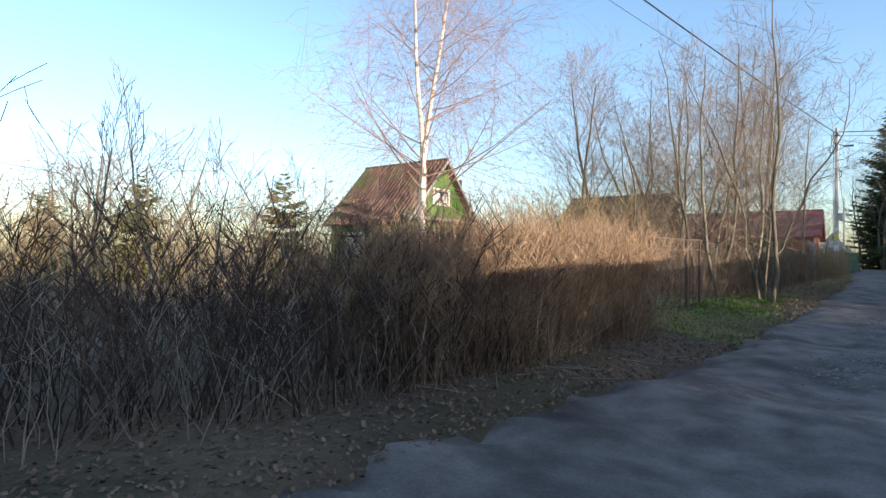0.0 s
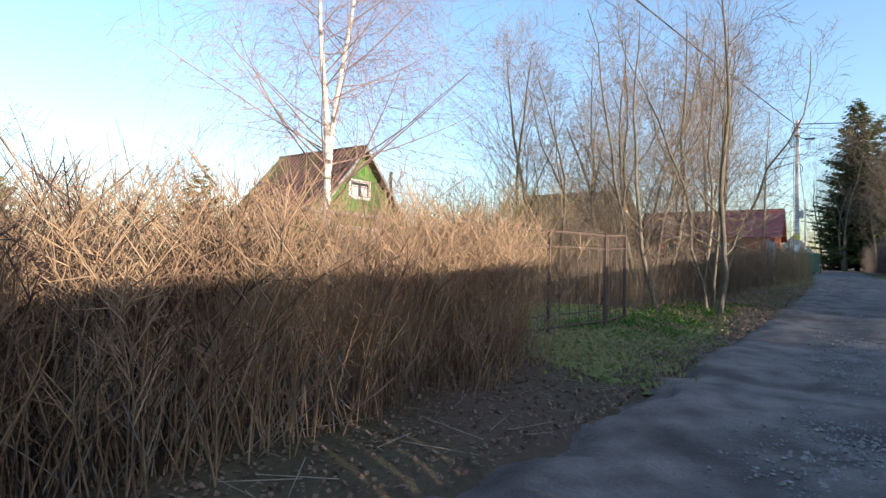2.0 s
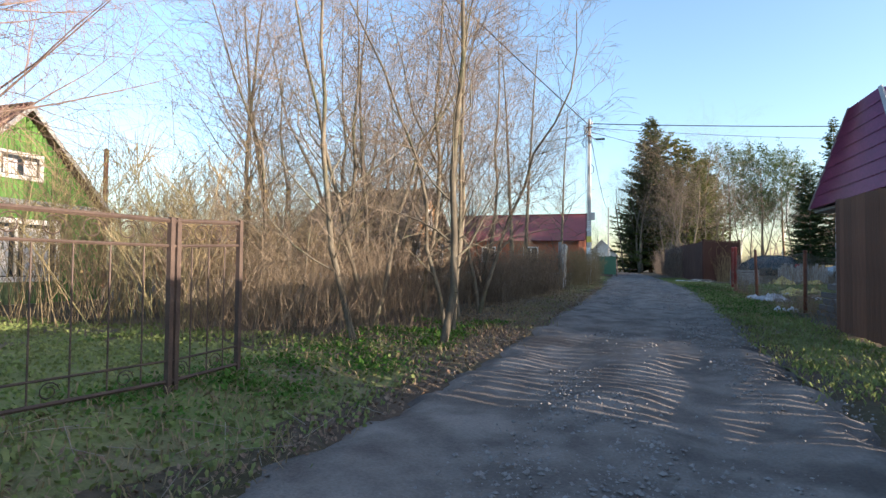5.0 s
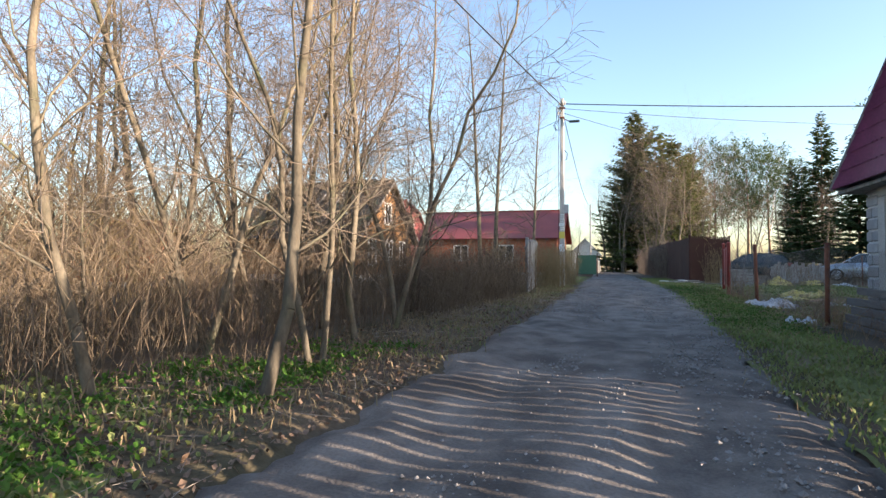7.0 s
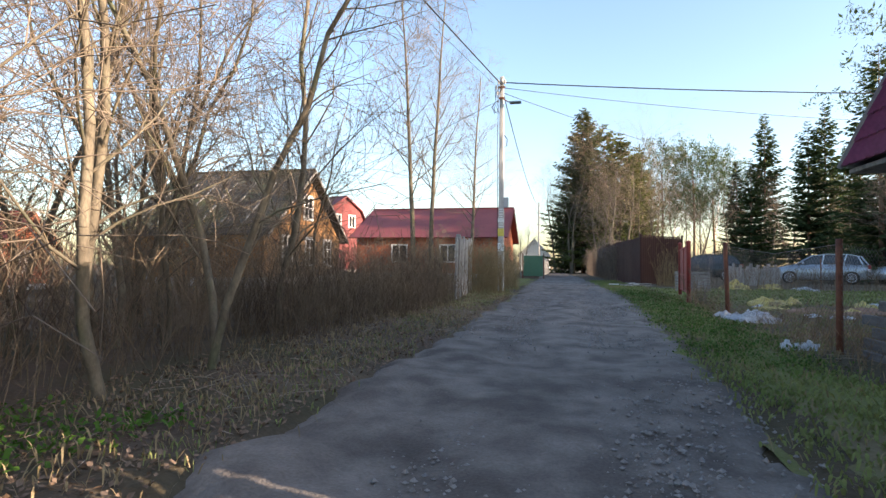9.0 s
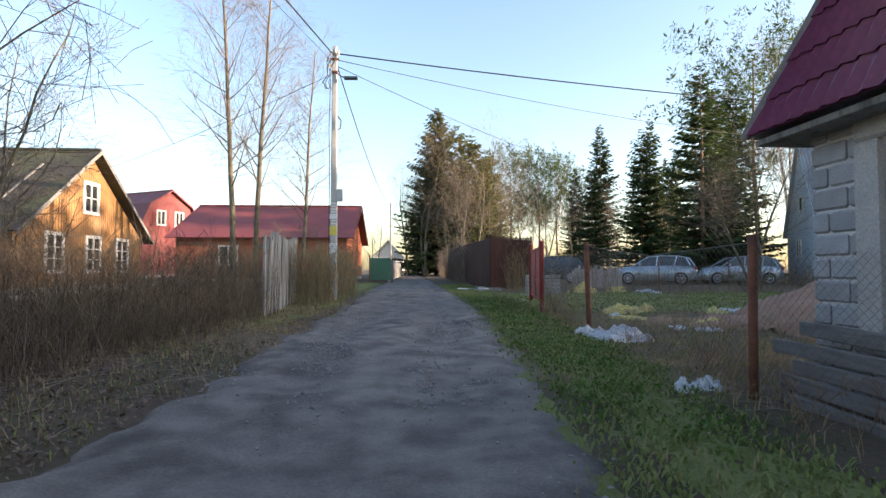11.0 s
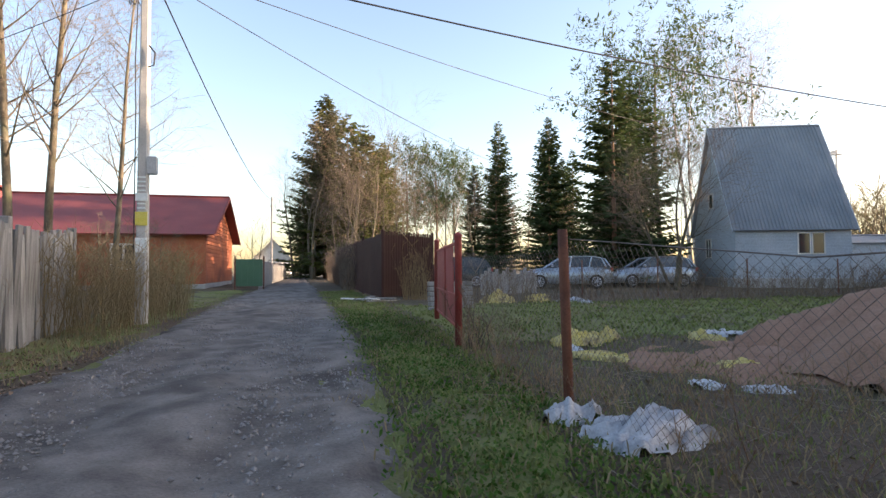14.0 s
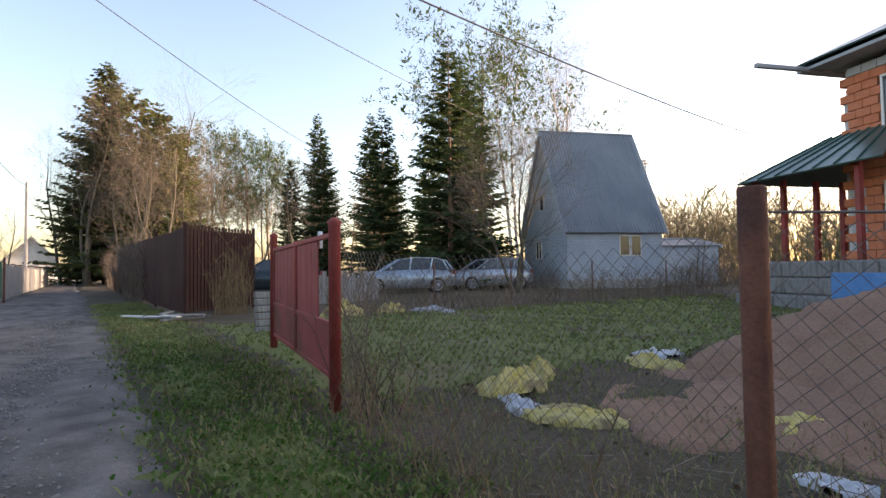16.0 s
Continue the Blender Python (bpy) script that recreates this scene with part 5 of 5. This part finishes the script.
    s.box((ex + 0.05, ya, ez - 0.1), (x0 + 0.35, yb - 0.05, ez - 0.04))
    s.make("soffit", M_OLDWOOD, base)


garage()


# ---- unseen house on the lane's sunny side, added to shade the near hedge ----
house("barn", "tall plain unseen building added to shade the near hedge", (8.2, -6.5), 90, 16.6, 7.0, 3.6, 5.2, M_BROWNBOARD, M_GREYROOF, 0.15, "none", base_z=0.0)


# ---- unfinished brick house with porch ----
def brick_house():
    base = tagged(new("brick_house"), "unfinished orange block house with dark green metal roofs", "house")
    m = pose(20.4, 32.9, 0.4, 0, 0, -20)
    H = 6.7
    c = Acc()
    c.box((0.05, -7.95, 0), (7.95, -0.05, H))
    c.make("wall", M_MORTAR, base).matrix_local = m
    grey, red = Acc(), Acc()
    g = random.Random(6)
    for r in range(int(H / 0.235)):
        z = 0.02 + r * 0.235
        for k in range(19):
            o = 0.21 * (r % 2)
            lo = 0.0 + k * 0.42 + o
            if lo > 7.7:
                continue
            win = (1.1 < lo + 0.2 < 2.5 and (1.9 < z < 3.3 or 4.6 < z < 6.0))
            if win:
                continue
            t = grey if (4.2 < z < 4.45 or 6.2 < z or (lo < 0.3 and 1.4 < z < 3.4 and r % 2)) else red
            t.box((-0.02, -lo - 0.405, z), (0.1, -lo, z + 0.222), None)
            t.box((lo, -0.1, z), (lo + 0.405, 0.02, z + 0.222), None)
    tagged(red.make("brick_courses", M_BRICK, base), kind="stuff").matrix_local = m
    tagged(grey.make("grey_courses", M_BRICKGREY, base), kind="stuff").matrix_local = m
    for z in (2.65, 5.35):
        window(base, m @ pose(-0.02, -1.85, z, 0, 0, 90), 1.3, 1.4, cross=(1, 0), trim=0.06)
    # main hip roof
    r = Acc()
    e = 0.75
    apex = (4.0, -4.0, H + 2.6)
    cs = [(-e, e, H + 0.2), (-e, -8 - e, H + 0.2), (8 + e, -8 - e, H + 0.2), (8 + e, e, H + 0.2)]
    for i in range(4):
        r.slab([cs[i], cs[(i + 1) % 4], apex], -0.05)
    for k in range(18):
        y = e - 0.4 - k * 0.5
        f = 1 - abs(y + 4.0) / (4 + e)
        r.rod([(-e, y, H + 0.22), (-e + (4 + e) * f, y, H + 0.22 + 2.4 * f)], 0.025, 4)
    r.make("roof", M_DARKGREENROOF, base).matrix_local = m
    so = Acc()
    so.box((-e + 0.05, -8 - e + 0.05, H + 0.02), (8 + e - 0.05, e - 0.05, H + 0.12))
    so.box((-2.4, 0.3, H - 0.02), (0.5, 0.42, H + 0.1))
    so.make("soffit", M_STEELGREY, base).matrix_local = m
    # porch
    p = Acc()
    hz = 3.75
    p.slab([(-1.7, 2.0, hz), (-1.7, -2.4, hz), (0.0, -1.6, hz + 1.1), (0.0, 0.4, hz + 1.1)], 0.04)
    p.slab([(2.5, 2.0, hz), (-1.7, 2.0, hz), (0.0, 0.4, hz + 1.1), (2.0, 0.4, hz + 1.1)], 0.04)
    for k in range(7):
        y = 1.8 - 0.6 * k
        p.rod([(-1.7, y, hz + 0.02), (0.0, 0.3 - 0.27 * k, hz + 1.12)], 0.022, 4)
    p.make("porch_roof", M_DARKGREENROOF, base).matrix_local = m
    for x, y in ((-1.4, 1.6), (-0.4, 1.6), (0.8, 1.6), (1.8, 1.6), (-1.4, -1.6)):
        pc = Acc()
        pc.box((x, y, 0.9), (x + 0.13, y + 0.13, hz + 0.1))
        pc.make("porch_post", M_REDPAINT, base).matrix_local = m
    d = Acc()
    d.box((-1.75, -2.6, 0.0), (-0.05, 2.1, 0.5))
    d.box((-1.6, -2.45, 0.5), (-0.05, 2.0, 0.95))
    d.box((-1.5, -2.3, 0.95), (-0.05, 1.9, 1.4))
    d.box((0.0, 0.1, 0.0), (2.5, 1.9, 1.38))
    d.make("porch_deck", M_OLDWOOD, base).matrix_local = m
    t = Acc()
    t.box((-1.9, -2.6, 0.3), (-1.77, -1.2, 1.1))
    t.make("tarpaulin", M_BLUE, base).matrix_local = m


brick_house()


# ---- cars ----
def car(label, paint):
    base = tagged(new("car"), label, "car")
    hw = 0.88
    # side outline from the front bumper over bonnet, screen, roof, tailgate
    sect = [(2.12, 0.30, 0.62, 0.80), (2.02, 0.25, 0.82, 0.86), (1.35, 0.22, 0.98, 0.92), (0.95, 0.22, 1.02, 0.93), (0.1, 0.22, 1.02, 0.94), (-0.9, 0.22, 1.03, 0.94), (-1.7, 0.24, 1.04, 0.92), (-2.05, 0.3, 1.0, 0.86), (-2.15, 0.38, 0.72, 0.8)]
    v, q = [], []
    for x, zb, zt, w in sect:
        w *= hw / 0.94
        v += [(x, -w * 0.92, zb), (x, -w, zb + 0.18), (x, -w, (zb + zt) / 2 + 0.08), (x, -w * 0.93, zt), (x, w * 0.93, zt), (x, w, (zb + zt) / 2 + 0.08), (x, w, zb + 0.18), (x, w * 0.92, zb)]
    n = len(sect)
    for i in range(n - 1):
        for k in range(8):
            q.append((i * 8 + k, i * 8 + (k + 1) % 8, i * 8 + 8 + (k + 1) % 8, i * 8 + 8 + k))
    t = [(0, k + 1, k) for k in range(1, 7)] + [((n - 1) * 8, (n - 1) * 8 + k, (n - 1) * 8 + k + 1) for k in range(1, 7)]
    mk("body", v, [q, t], paint, base, True)
    # cabin: glass body with painted roof and pillars
    a = Acc()
    side = [(1.05, 1.0, 0.80), (0.25, 1.48, 0.66), (-1.2, 1.52, 0.64), (-1.72, 1.40, 0.65), (-2.0, 1.0, 0.8)]
    for s in (-1, 1):
        pts = [(x, s * w, z) for x, z, w in side]
        a.slab(pts, 0.02 * s)
    a.slab([(1.05, -0.8, 1.0), (1.05, 0.8, 1.0), (0.25, 0.66, 1.48), (0.25, -0.66, 1.48)], 0.02)
    a.slab([(-2.0, 0.8, 1.0), (-2.0, -0.8, 1.0), (-1.72, -0.65, 1.4), (-1.72, 0.65, 1.4)], 0.02)
    a.make("windows", M_GLASS, base)
    r = Acc()
    r.slab([(0.3, -0.68, 1.5), (0.3, 0.68, 1.5), (-0.3, 0.66, 1.58), (-0.3, -0.66, 1.58)], 0.04)
    r.slab([(-0.3, -0.66, 1.58), (-0.3, 0.66, 1.58), (-1.25, 0.66, 1.56), (-1.25, -0.66, 1.56)], 0.04)
    r.slab([(-1.25, -0.66, 1.56), (-1.25, 0.66, 1.56), (-1.8, 0.66, 1.43), (-1.8, -0.66, 1.43)], 0.04)
    for s in (-1, 1):
        for (xa, za, wa), (xb, zb, wb) in (((1.08, 1.0, 0.81), (0.28, 1.5, 0.67)), ((-0.1, 1.0, 0.83), (-0.2, 1.53, 0.66)), ((-1.0, 1.0, 0.83), (-1.15, 1.53, 0.66)), ((-2.02, 1.0, 0.8), (-1.75, 1.42, 0.66)), ((-1.8, 1.02, 0.82), (-1.6, 1.45, 0.66))):
            r.rod([(xa, s * wa, za), (xb, s * wb, zb)], 0.035, 6)
        r.rod([(0.75, s * 0.86, 1.06), (0.72, s * 1.0, 1.1), (0.7, s * 1.04, 1.1)], [0.03, 0.08, 0.05], 6)
    r.make("roof", paint, base)
    for x in (1.33, -1.33):
        for s in (-1, 1):
            y = s * 0.80
            w = Acc()
            w.rod([(x, y - s * 0.12, 0.34), (x, y - s * 0.11, 0.34), (x, y + s * 0.09, 0.34), (x, y + s * 0.105, 0.34)], [0.29, 0.34, 0.34, 0.29], 20)
            wh = w.make("wheel", M_TYRE, base)
            ri = Acc()
            ri.rod([(x, y + s * 0.09, 0.34), (x, y + s * 0.108, 0.34)], [0.06, 0.05], 10)
            for k in range(10):
                an = 0.628 * k
                ri.rod([(x, y + s * 0.106, 0.34), (x + 0.2 * math.cos(an), y + s * 0.109, 0.34 + 0.2 * math.sin(an))], 0.018, 4)
            ring = [(x + 0.215 * math.cos(0.3307 * k), y + s * 0.106, 0.34 + 0.215 * math.sin(0.3307 * k)) for k in range(20)]
            ri.rod(ring, 0.02, 4)
            ri.make("rim", M_RIM, wh)
    for s in (-1, 1):
        li = Acc()
        li.box((1.93, s * 0.62 - 0.14, 0.68), (2.09, s * 0.62 + 0.14, 0.80))
        li.make("headlight", M_FILM, base)
        tl = Acc()
        tl.box((-2.13, s * 0.70 - 0.1, 0.8), (-2.0, s * 0.70 + 0.1, 1.0))
        tl.make("tail_light", M_REDPAINT, base)
    return base


c1 = put(car("silver-blue crossover parked in the yard", M_SILVER), 15.06, 48.0, 158)
c2 = copy_thing(c1, pose(19.9, 48.2, lz(19.9, 48.2), 0, 0, 170))
put(car("dark teal estate car parked behind the fence", M_DARKCAR), 9.9, 50.6, 160)


# ---- yard clutter ----
def heap(name, seed, centre, rx, ry, h, material, label, category, rough=0.15, n=34, turn=0.0, sharp=1.0, kind=""):
    g = np.random.default_rng(seed)
    ph = g.uniform(0, 6.28, 24)
    u = np.linspace(-1, 1, n)
    xx, yy = np.meshgrid(u, u)
    rr = np.sqrt(xx ** 2 + yy ** 2)
    an = np.arctan2(yy, xx)
    edge = 1 + 0.12 * np.sin(an * 3 + ph[0]) + 0.07 * np.sin(an * 7 + ph[1])
    z = h * np.clip(1 - (rr / edge), 0, 1) ** sharp
    for k in range(9):
        fq = 3.1 * 1.5 ** k
        z += rough * h * np.sin(xx * fq + ph[k]) * np.sin(yy * fq * 1.1 + ph[k + 10]) / (1 + 0.45 * k) * (z > 0)
    v = np.stack([xx * rx, yy * ry, np.where(rr < edge, np.maximum(z, 0.0) + 0.015, -0.06)], axis=2).reshape(-1, 3)
    i = (np.arange(n - 1)[:, None] * n + np.arange(n - 1)[None, :]).ravel()
    ob = mk(name, v, [np.stack([i, i + 1, i + n + 1, i + n], axis=1)], material, None, True)
    put(ob, *centre, turn)
    return tagged(ob, label, category, kind=kind)


heap("sand_heap", 1, (11.3, 28.1), 3.6, 2.7, 1.25, M_SAND, "tall heap of reddish brown sand in the yard", "sand heap", 0.05, 60, 10, 0.75)
heap("sand_heap", 2, (8.2, 29.0), 1.9, 1.3, 0.1, M_SAND, "low spread of reddish sand at the heap's foot", "sand heap", 0.3, 40, 30)
for i, (x, y, rx, ry, h) in enumerate(((6.6, 30.6, 0.42, 0.22, 0.16), (7.3, 31.0, 0.45, 0.2, 0.14), (8.8, 30.6, 0.42, 0.2, 0.12), (6.4, 29.6, 0.45, 0.3, 0.06), (7.5, 28.4, 0.35, 0.25, 0.08), (8.3, 38.9, 0.6, 0.4, 0.25), (9.6, 39.0, 0.7, 0.4, 0.2))):
    heap("insulation_sack", 10 + i, (x, y), rx, ry, h, M_SACK, "torn yellow insulation wool lying on the ground", "debris", 0.35, 26, 40 * i, 0.6)
for i, (x, y, rx, ry, h) in enumerate(((4.98, 26.45, 0.5, 0.3, 0.13), (4.7, 27.05, 0.3, 0.2, 0.09), (6.3, 30.15, 0.4, 0.18, 0.05), (6.5, 27.75, 0.2, 0.12, 0.03), (6.9, 27.4, 0.22, 0.12, 0.03), (9.6, 31.1, 0.5, 0.2, 0.06), (4.42, 23.35, 0.14, 0.11, 0.07), (4.75, 23.5, 0.2, 0.14, 0.06), (10.6, 38.4, 0.8, 0.3, 0.1))):
    heap("plastic_sheet", 30 + i, (x, y), rx, ry, h, M_FILM, "crumpled dirty white plastic film on the ground", "debris", 0.45, 30, 35 * i, 0.55)
# planks and rubble by the brown fence
g = random.Random(12)
for k in range(9):
    a = Acc()
    L = g.uniform(0.6, 1.5)
    a.box((-L / 2, -0.06, 0), (L / 2, 0.06, 0.035))
    x, y = 4.6 + g.uniform(-0.5, 0.7), 40.6 + g.uniform(-0.9, 0.7)
    ob = tagged(a.make("plank", M_WHITEPAINT if k % 3 == 0 else M_OLDWOOD), "loose old plank lying by the fence", "plank", "planks by the fence")
    ob.matrix_world = pose(x, y, lz(x, y) + 0.01 + 0.04 * k * 0.4, g.uniform(-4, 4), 0, g.uniform(0, 180))
pl = tagged(new("pallet_stack"), "leaning stack of grey weathered boards", "boards")
a = Acc()
for k in range(6):
    a.box((5.7, 36.9 + 0.02 * k, 0.55 + 0.13 * k), (6.9, 37.0 + 0.02 * k, 0.66 + 0.13 * k))
a.make("boards", M_OLDWOOD, pl)
b2 = tagged(new("plank_fence"), "short grey plank screen in front of the cars", "fence")
a = Acc()
for k in range(16):
    a.box((9.2 + 0.16 * k, 43.5 + 0.03 * k, 0.55), (9.33 + 0.16 * k, 43.53 + 0.03 * k, 1.45 + 0.06 * ((k * 7) % 5)))
a.make("planks", M_OLDWOOD, b2)
for x, y in ((15.0, 40.6), (18.5, 40.2), (22.0, 39.6), (12.2, 41.0)):
    a = Acc()
    a.rod([(0, 0, -0.2), (0, 0, 1.35)], 0.025, 6)
    put(tagged(a.make("stake", M_RUST), "thin rusty steel stake standing in the yard", "stake", "yard stakes"), x, y)


# ---- small ground cover ----
def on_land(sp):
    return np.column_stack([sp, land(sp[:, 0], sp[:, 1])])


def grass(name, seed, sp, h, material, label, wide=1.0):
    g = np.random.default_rng(seed)
    p = on_land(sp)
    n = len(p)
    a = g.uniform(0, 6.283, n)
    t = g.uniform(0.15, 0.9, n)
    d = np.column_stack([np.cos(a) * t, np.sin(a) * t, np.ones(n)]) * (h * g.uniform(0.5, 1.3, n))[:, None]
    tagged(blades_mesh(name, p, d, (0.006 + 0.008 * g.uniform(0, 1, n)) * wide, material), label, "grass", kind="stuff")


def clumps(seed, n, spots, spread=0.12):
    g = np.random.default_rng(seed)
    c = spots[g.integers(0, len(spots), n)]
    return c + g.normal(0, spread, c.shape)


def verge(seed, n, ys, side, inner, outer):
    g = np.random.default_rng(seed)
    y = g.uniform(ys[0], ys[1], n)
    l, r = road_edges(y)
    u = g.uniform(0, 1, n)
    x = (r + inner + (outer - inner) * u) if side > 0 else (l - inner - (outer - inner) * u)
    return np.column_stack([x, y])


def lawn(seed, x0, x1, y0, y1, label):
    """A thin mossy sheet on the soil, its edge broken and sunk."""
    g = np.random.default_rng(seed)
    ph = g.uniform(0, 6.28, 6)

    def height(x, y):
        l, r = road_edges(y)
        d = np.minimum(np.minimum(x - x0, x1 - x), np.minimum(y - y0, y1 - y))
        d = np.minimum(d, np.where(x < (l + r) / 2, l - 0.25 - x, x - r - 0.2))
        d = d + 0.22 * np.sin(x * 1.7 + ph[0]) * np.sin(y * 2.1 + ph[1]) + 0.14 * np.sin(x * 5.3 + ph[2]) * np.sin(y * 4.7 + ph[3]) + 0.06 * np.sin(x * 13 + y * 9 + ph[4])
        return land(x, y) + np.where(d > 0.1, 0.012, -0.06) + 0.012 * np.sin(x * 11 + ph[5]) * np.sin(y * 12)
    v, q = grid(np.arange(x0, x1, 0.12), np.arange(y0, y1, 0.12), height)
    tagged(mk("lawn", v, [q], M_LAWN, smooth=True), label, "lawn", kind="structure")


lawn(61, -11.6, -1.2, 8.9, 14.4, "mossy green lawn round the iron gate")
lawn(62, 2.8, 4.45, 15.0, 44.0, "mossy green verge beside the lane")
lawn(63, 5.0, 20.0, 31.0, 38.6, "mossy green lawn in the yard")
lawn(64, -2.2, 0.4, 28.5, 50.0, "thin green verge at the picket fence")
grass("grass", 90, clumps(1, 24000, verge(2, 3000, (14, 48), 1, 0.0, 1.4)), 0.07, M_GRASS, "short green spring grass on the verge", 2.0)
grass("grass", 91, clumps(3, 4500, verge(4, 700, (18, 50), -1, 0.1, 1.2)), 0.07, M_GRASS, "patchy green grass along the lane")
grass("grass", 92, clumps(5, 22000, scatter(6, 3400, (-11.5, -1.3), (8.8, 15.5)), 0.16), 0.06, M_GRASS, "green lawn round the iron gate", 3.4)
grass("grass", 93, clumps(7, 16000, scatter(8, 5000, (4.9, 23), (30.6, 38.5)), 0.2), 0.085, M_GRASS, "green grass in the yard", 3.4)
grass("grass", 94, clumps(9, 7000, scatter(10, 900, (3.6, 7.5), (23.5, 31)), 0.15), 0.07, M_GRASS, "thin grass in the trampled yard")
grass("dead_grass", 95, clumps(11, 17000, np.concatenate([verge(12, 1100, (9, 34), -1, 0.1, 2.0), scatter(131, 500, (4.2, 10), (22.5, 29)), verge(121, 300, (16, 40), 1, 0.0, 1.6), scatter(13, 400, (4, 12), (23, 31))]), 0.2), 0.12, M_STRAW, "dry straw on the verges")


def leaves(name, seed, sp, size, material, label, tilt=0.5, lift=0.008, category="leaves"):
    g = np.random.default_rng(seed)
    p = on_land(sp) + [0, 0, lift]
    n = len(p)
    a = g.uniform(0, 6.283, n)
    s = size * g.uniform(0.5, 1.4, n)
    ax = np.column_stack([np.cos(a), np.sin(a), g.normal(0, tilt, n)]) * s[:, None]
    up = np.column_stack([-np.sin(a), np.cos(a), g.normal(0, tilt, n)]) * (s * 0.38)[:, None]
    tagged(cards_mesh(name, p, ax, up, material), label, category, kind="stuff")


leaves("leaf_litter", 96, verge(14, 13000, (-1, 13), -1, -0.1, 2.0), 0.034, M_LITTER, "dry brown leaves under the hedge")
leaves("leaf_litter", 97, verge(15, 15000, (13, 32), -1, -0.05, 2.3), 0.04, M_LITTER, "dry brown leaves under the thicket")
leaves("leaf_litter", 98, scatter(16, 6000, (3.6, 12), (22, 31)), 0.035, M_LITTER, "scattered dead leaves in the yard")
leaves("ground_weeds", 99, clumps(17, 6000, verge(18, 75, (11.5, 19), -1, 0.75, 2.1), 0.16), 0.04, M_WEED, "fresh green ground weeds on the verge", 0.6, 0.05, "weeds")
leaves("ground_weeds", 100, clumps(19, 12000, verge(20, 300, (22, 36), 1, 0.1, 1.3), 0.2), 0.03, M_WEED, "fresh green weeds beside the lane", 0.6, 0.04, "weeds")


def gravel(seed, n):
    g = np.random.default_rng(seed)
    cy, cx = g.uniform(0, 42, 110), np.where(g.uniform(0, 1, 110) < 0.5, g.normal(0.6, 0.35, 110), g.normal(2.3, 0.35, 110))
    k = g.integers(0, 110, n)
    x, y = cx[k] + g.normal(0, 0.2, n), cy[k] + g.normal(0, 0.55, n)
    l, r = road_edges(y)
    ok = (x > l) & (x < r + 0.1)
    x, y = x[ok], y[ok]
    n = len(x)
    s = 0.005 + 0.022 * g.uniform(0, 1, n) ** 3
    base = np.array([[1, 0, 0], [0, 1, 0], [-1, 0, 0], [0, -1, 0], [0, 0, 0.8], [0, 0, -0.6]])
    c = np.column_stack([x, y, land(x, y) + 0.0])
    v = c[:, None] + base[None] * s[:, None, None] * g.uniform(0.5, 1.3, (n, 6, 3))
    t = np.array([(0, 1, 4), (1, 2, 4), (2, 3, 4), (3, 0, 4), (1, 0, 5), (2, 1, 5), (3, 2, 5), (0, 3, 5)])
    tagged(mk("gravel", v.reshape(-1, 3), [((np.arange(n) * 6)[:, None, None] + t).reshape(-1, 3)], M_STONE), "grey crushed stone scattered on the lane", "gravel", kind="stuff")


gravel(21, 24000)
# fallen stalks and sticks on the verge
g2 = np.random.default_rng(44)
sp = np.concatenate([verge(45, 380, (3, 30), -1, 0.0, 1.9), scatter(46, 220, (4, 10), (22.5, 29))])
rods = []
for x, y in sp:
    a, L = g2.uniform(0, 6.283), g2.uniform(0.1, 0.5)
    x2, y2 = x + math.cos(a) * L, y + math.sin(a) * L
    rods.append((x, y, lz(x, y) + 0.02, x2, y2, lz(x2, y2) + g2.uniform(0.02, 0.07), 0.0035, 0.002))
tagged(segs_mesh("fallen_sticks", rods, 4, M_CANE), "pale fallen sticks and stalks on the verge", "sticks", kind="stuff")
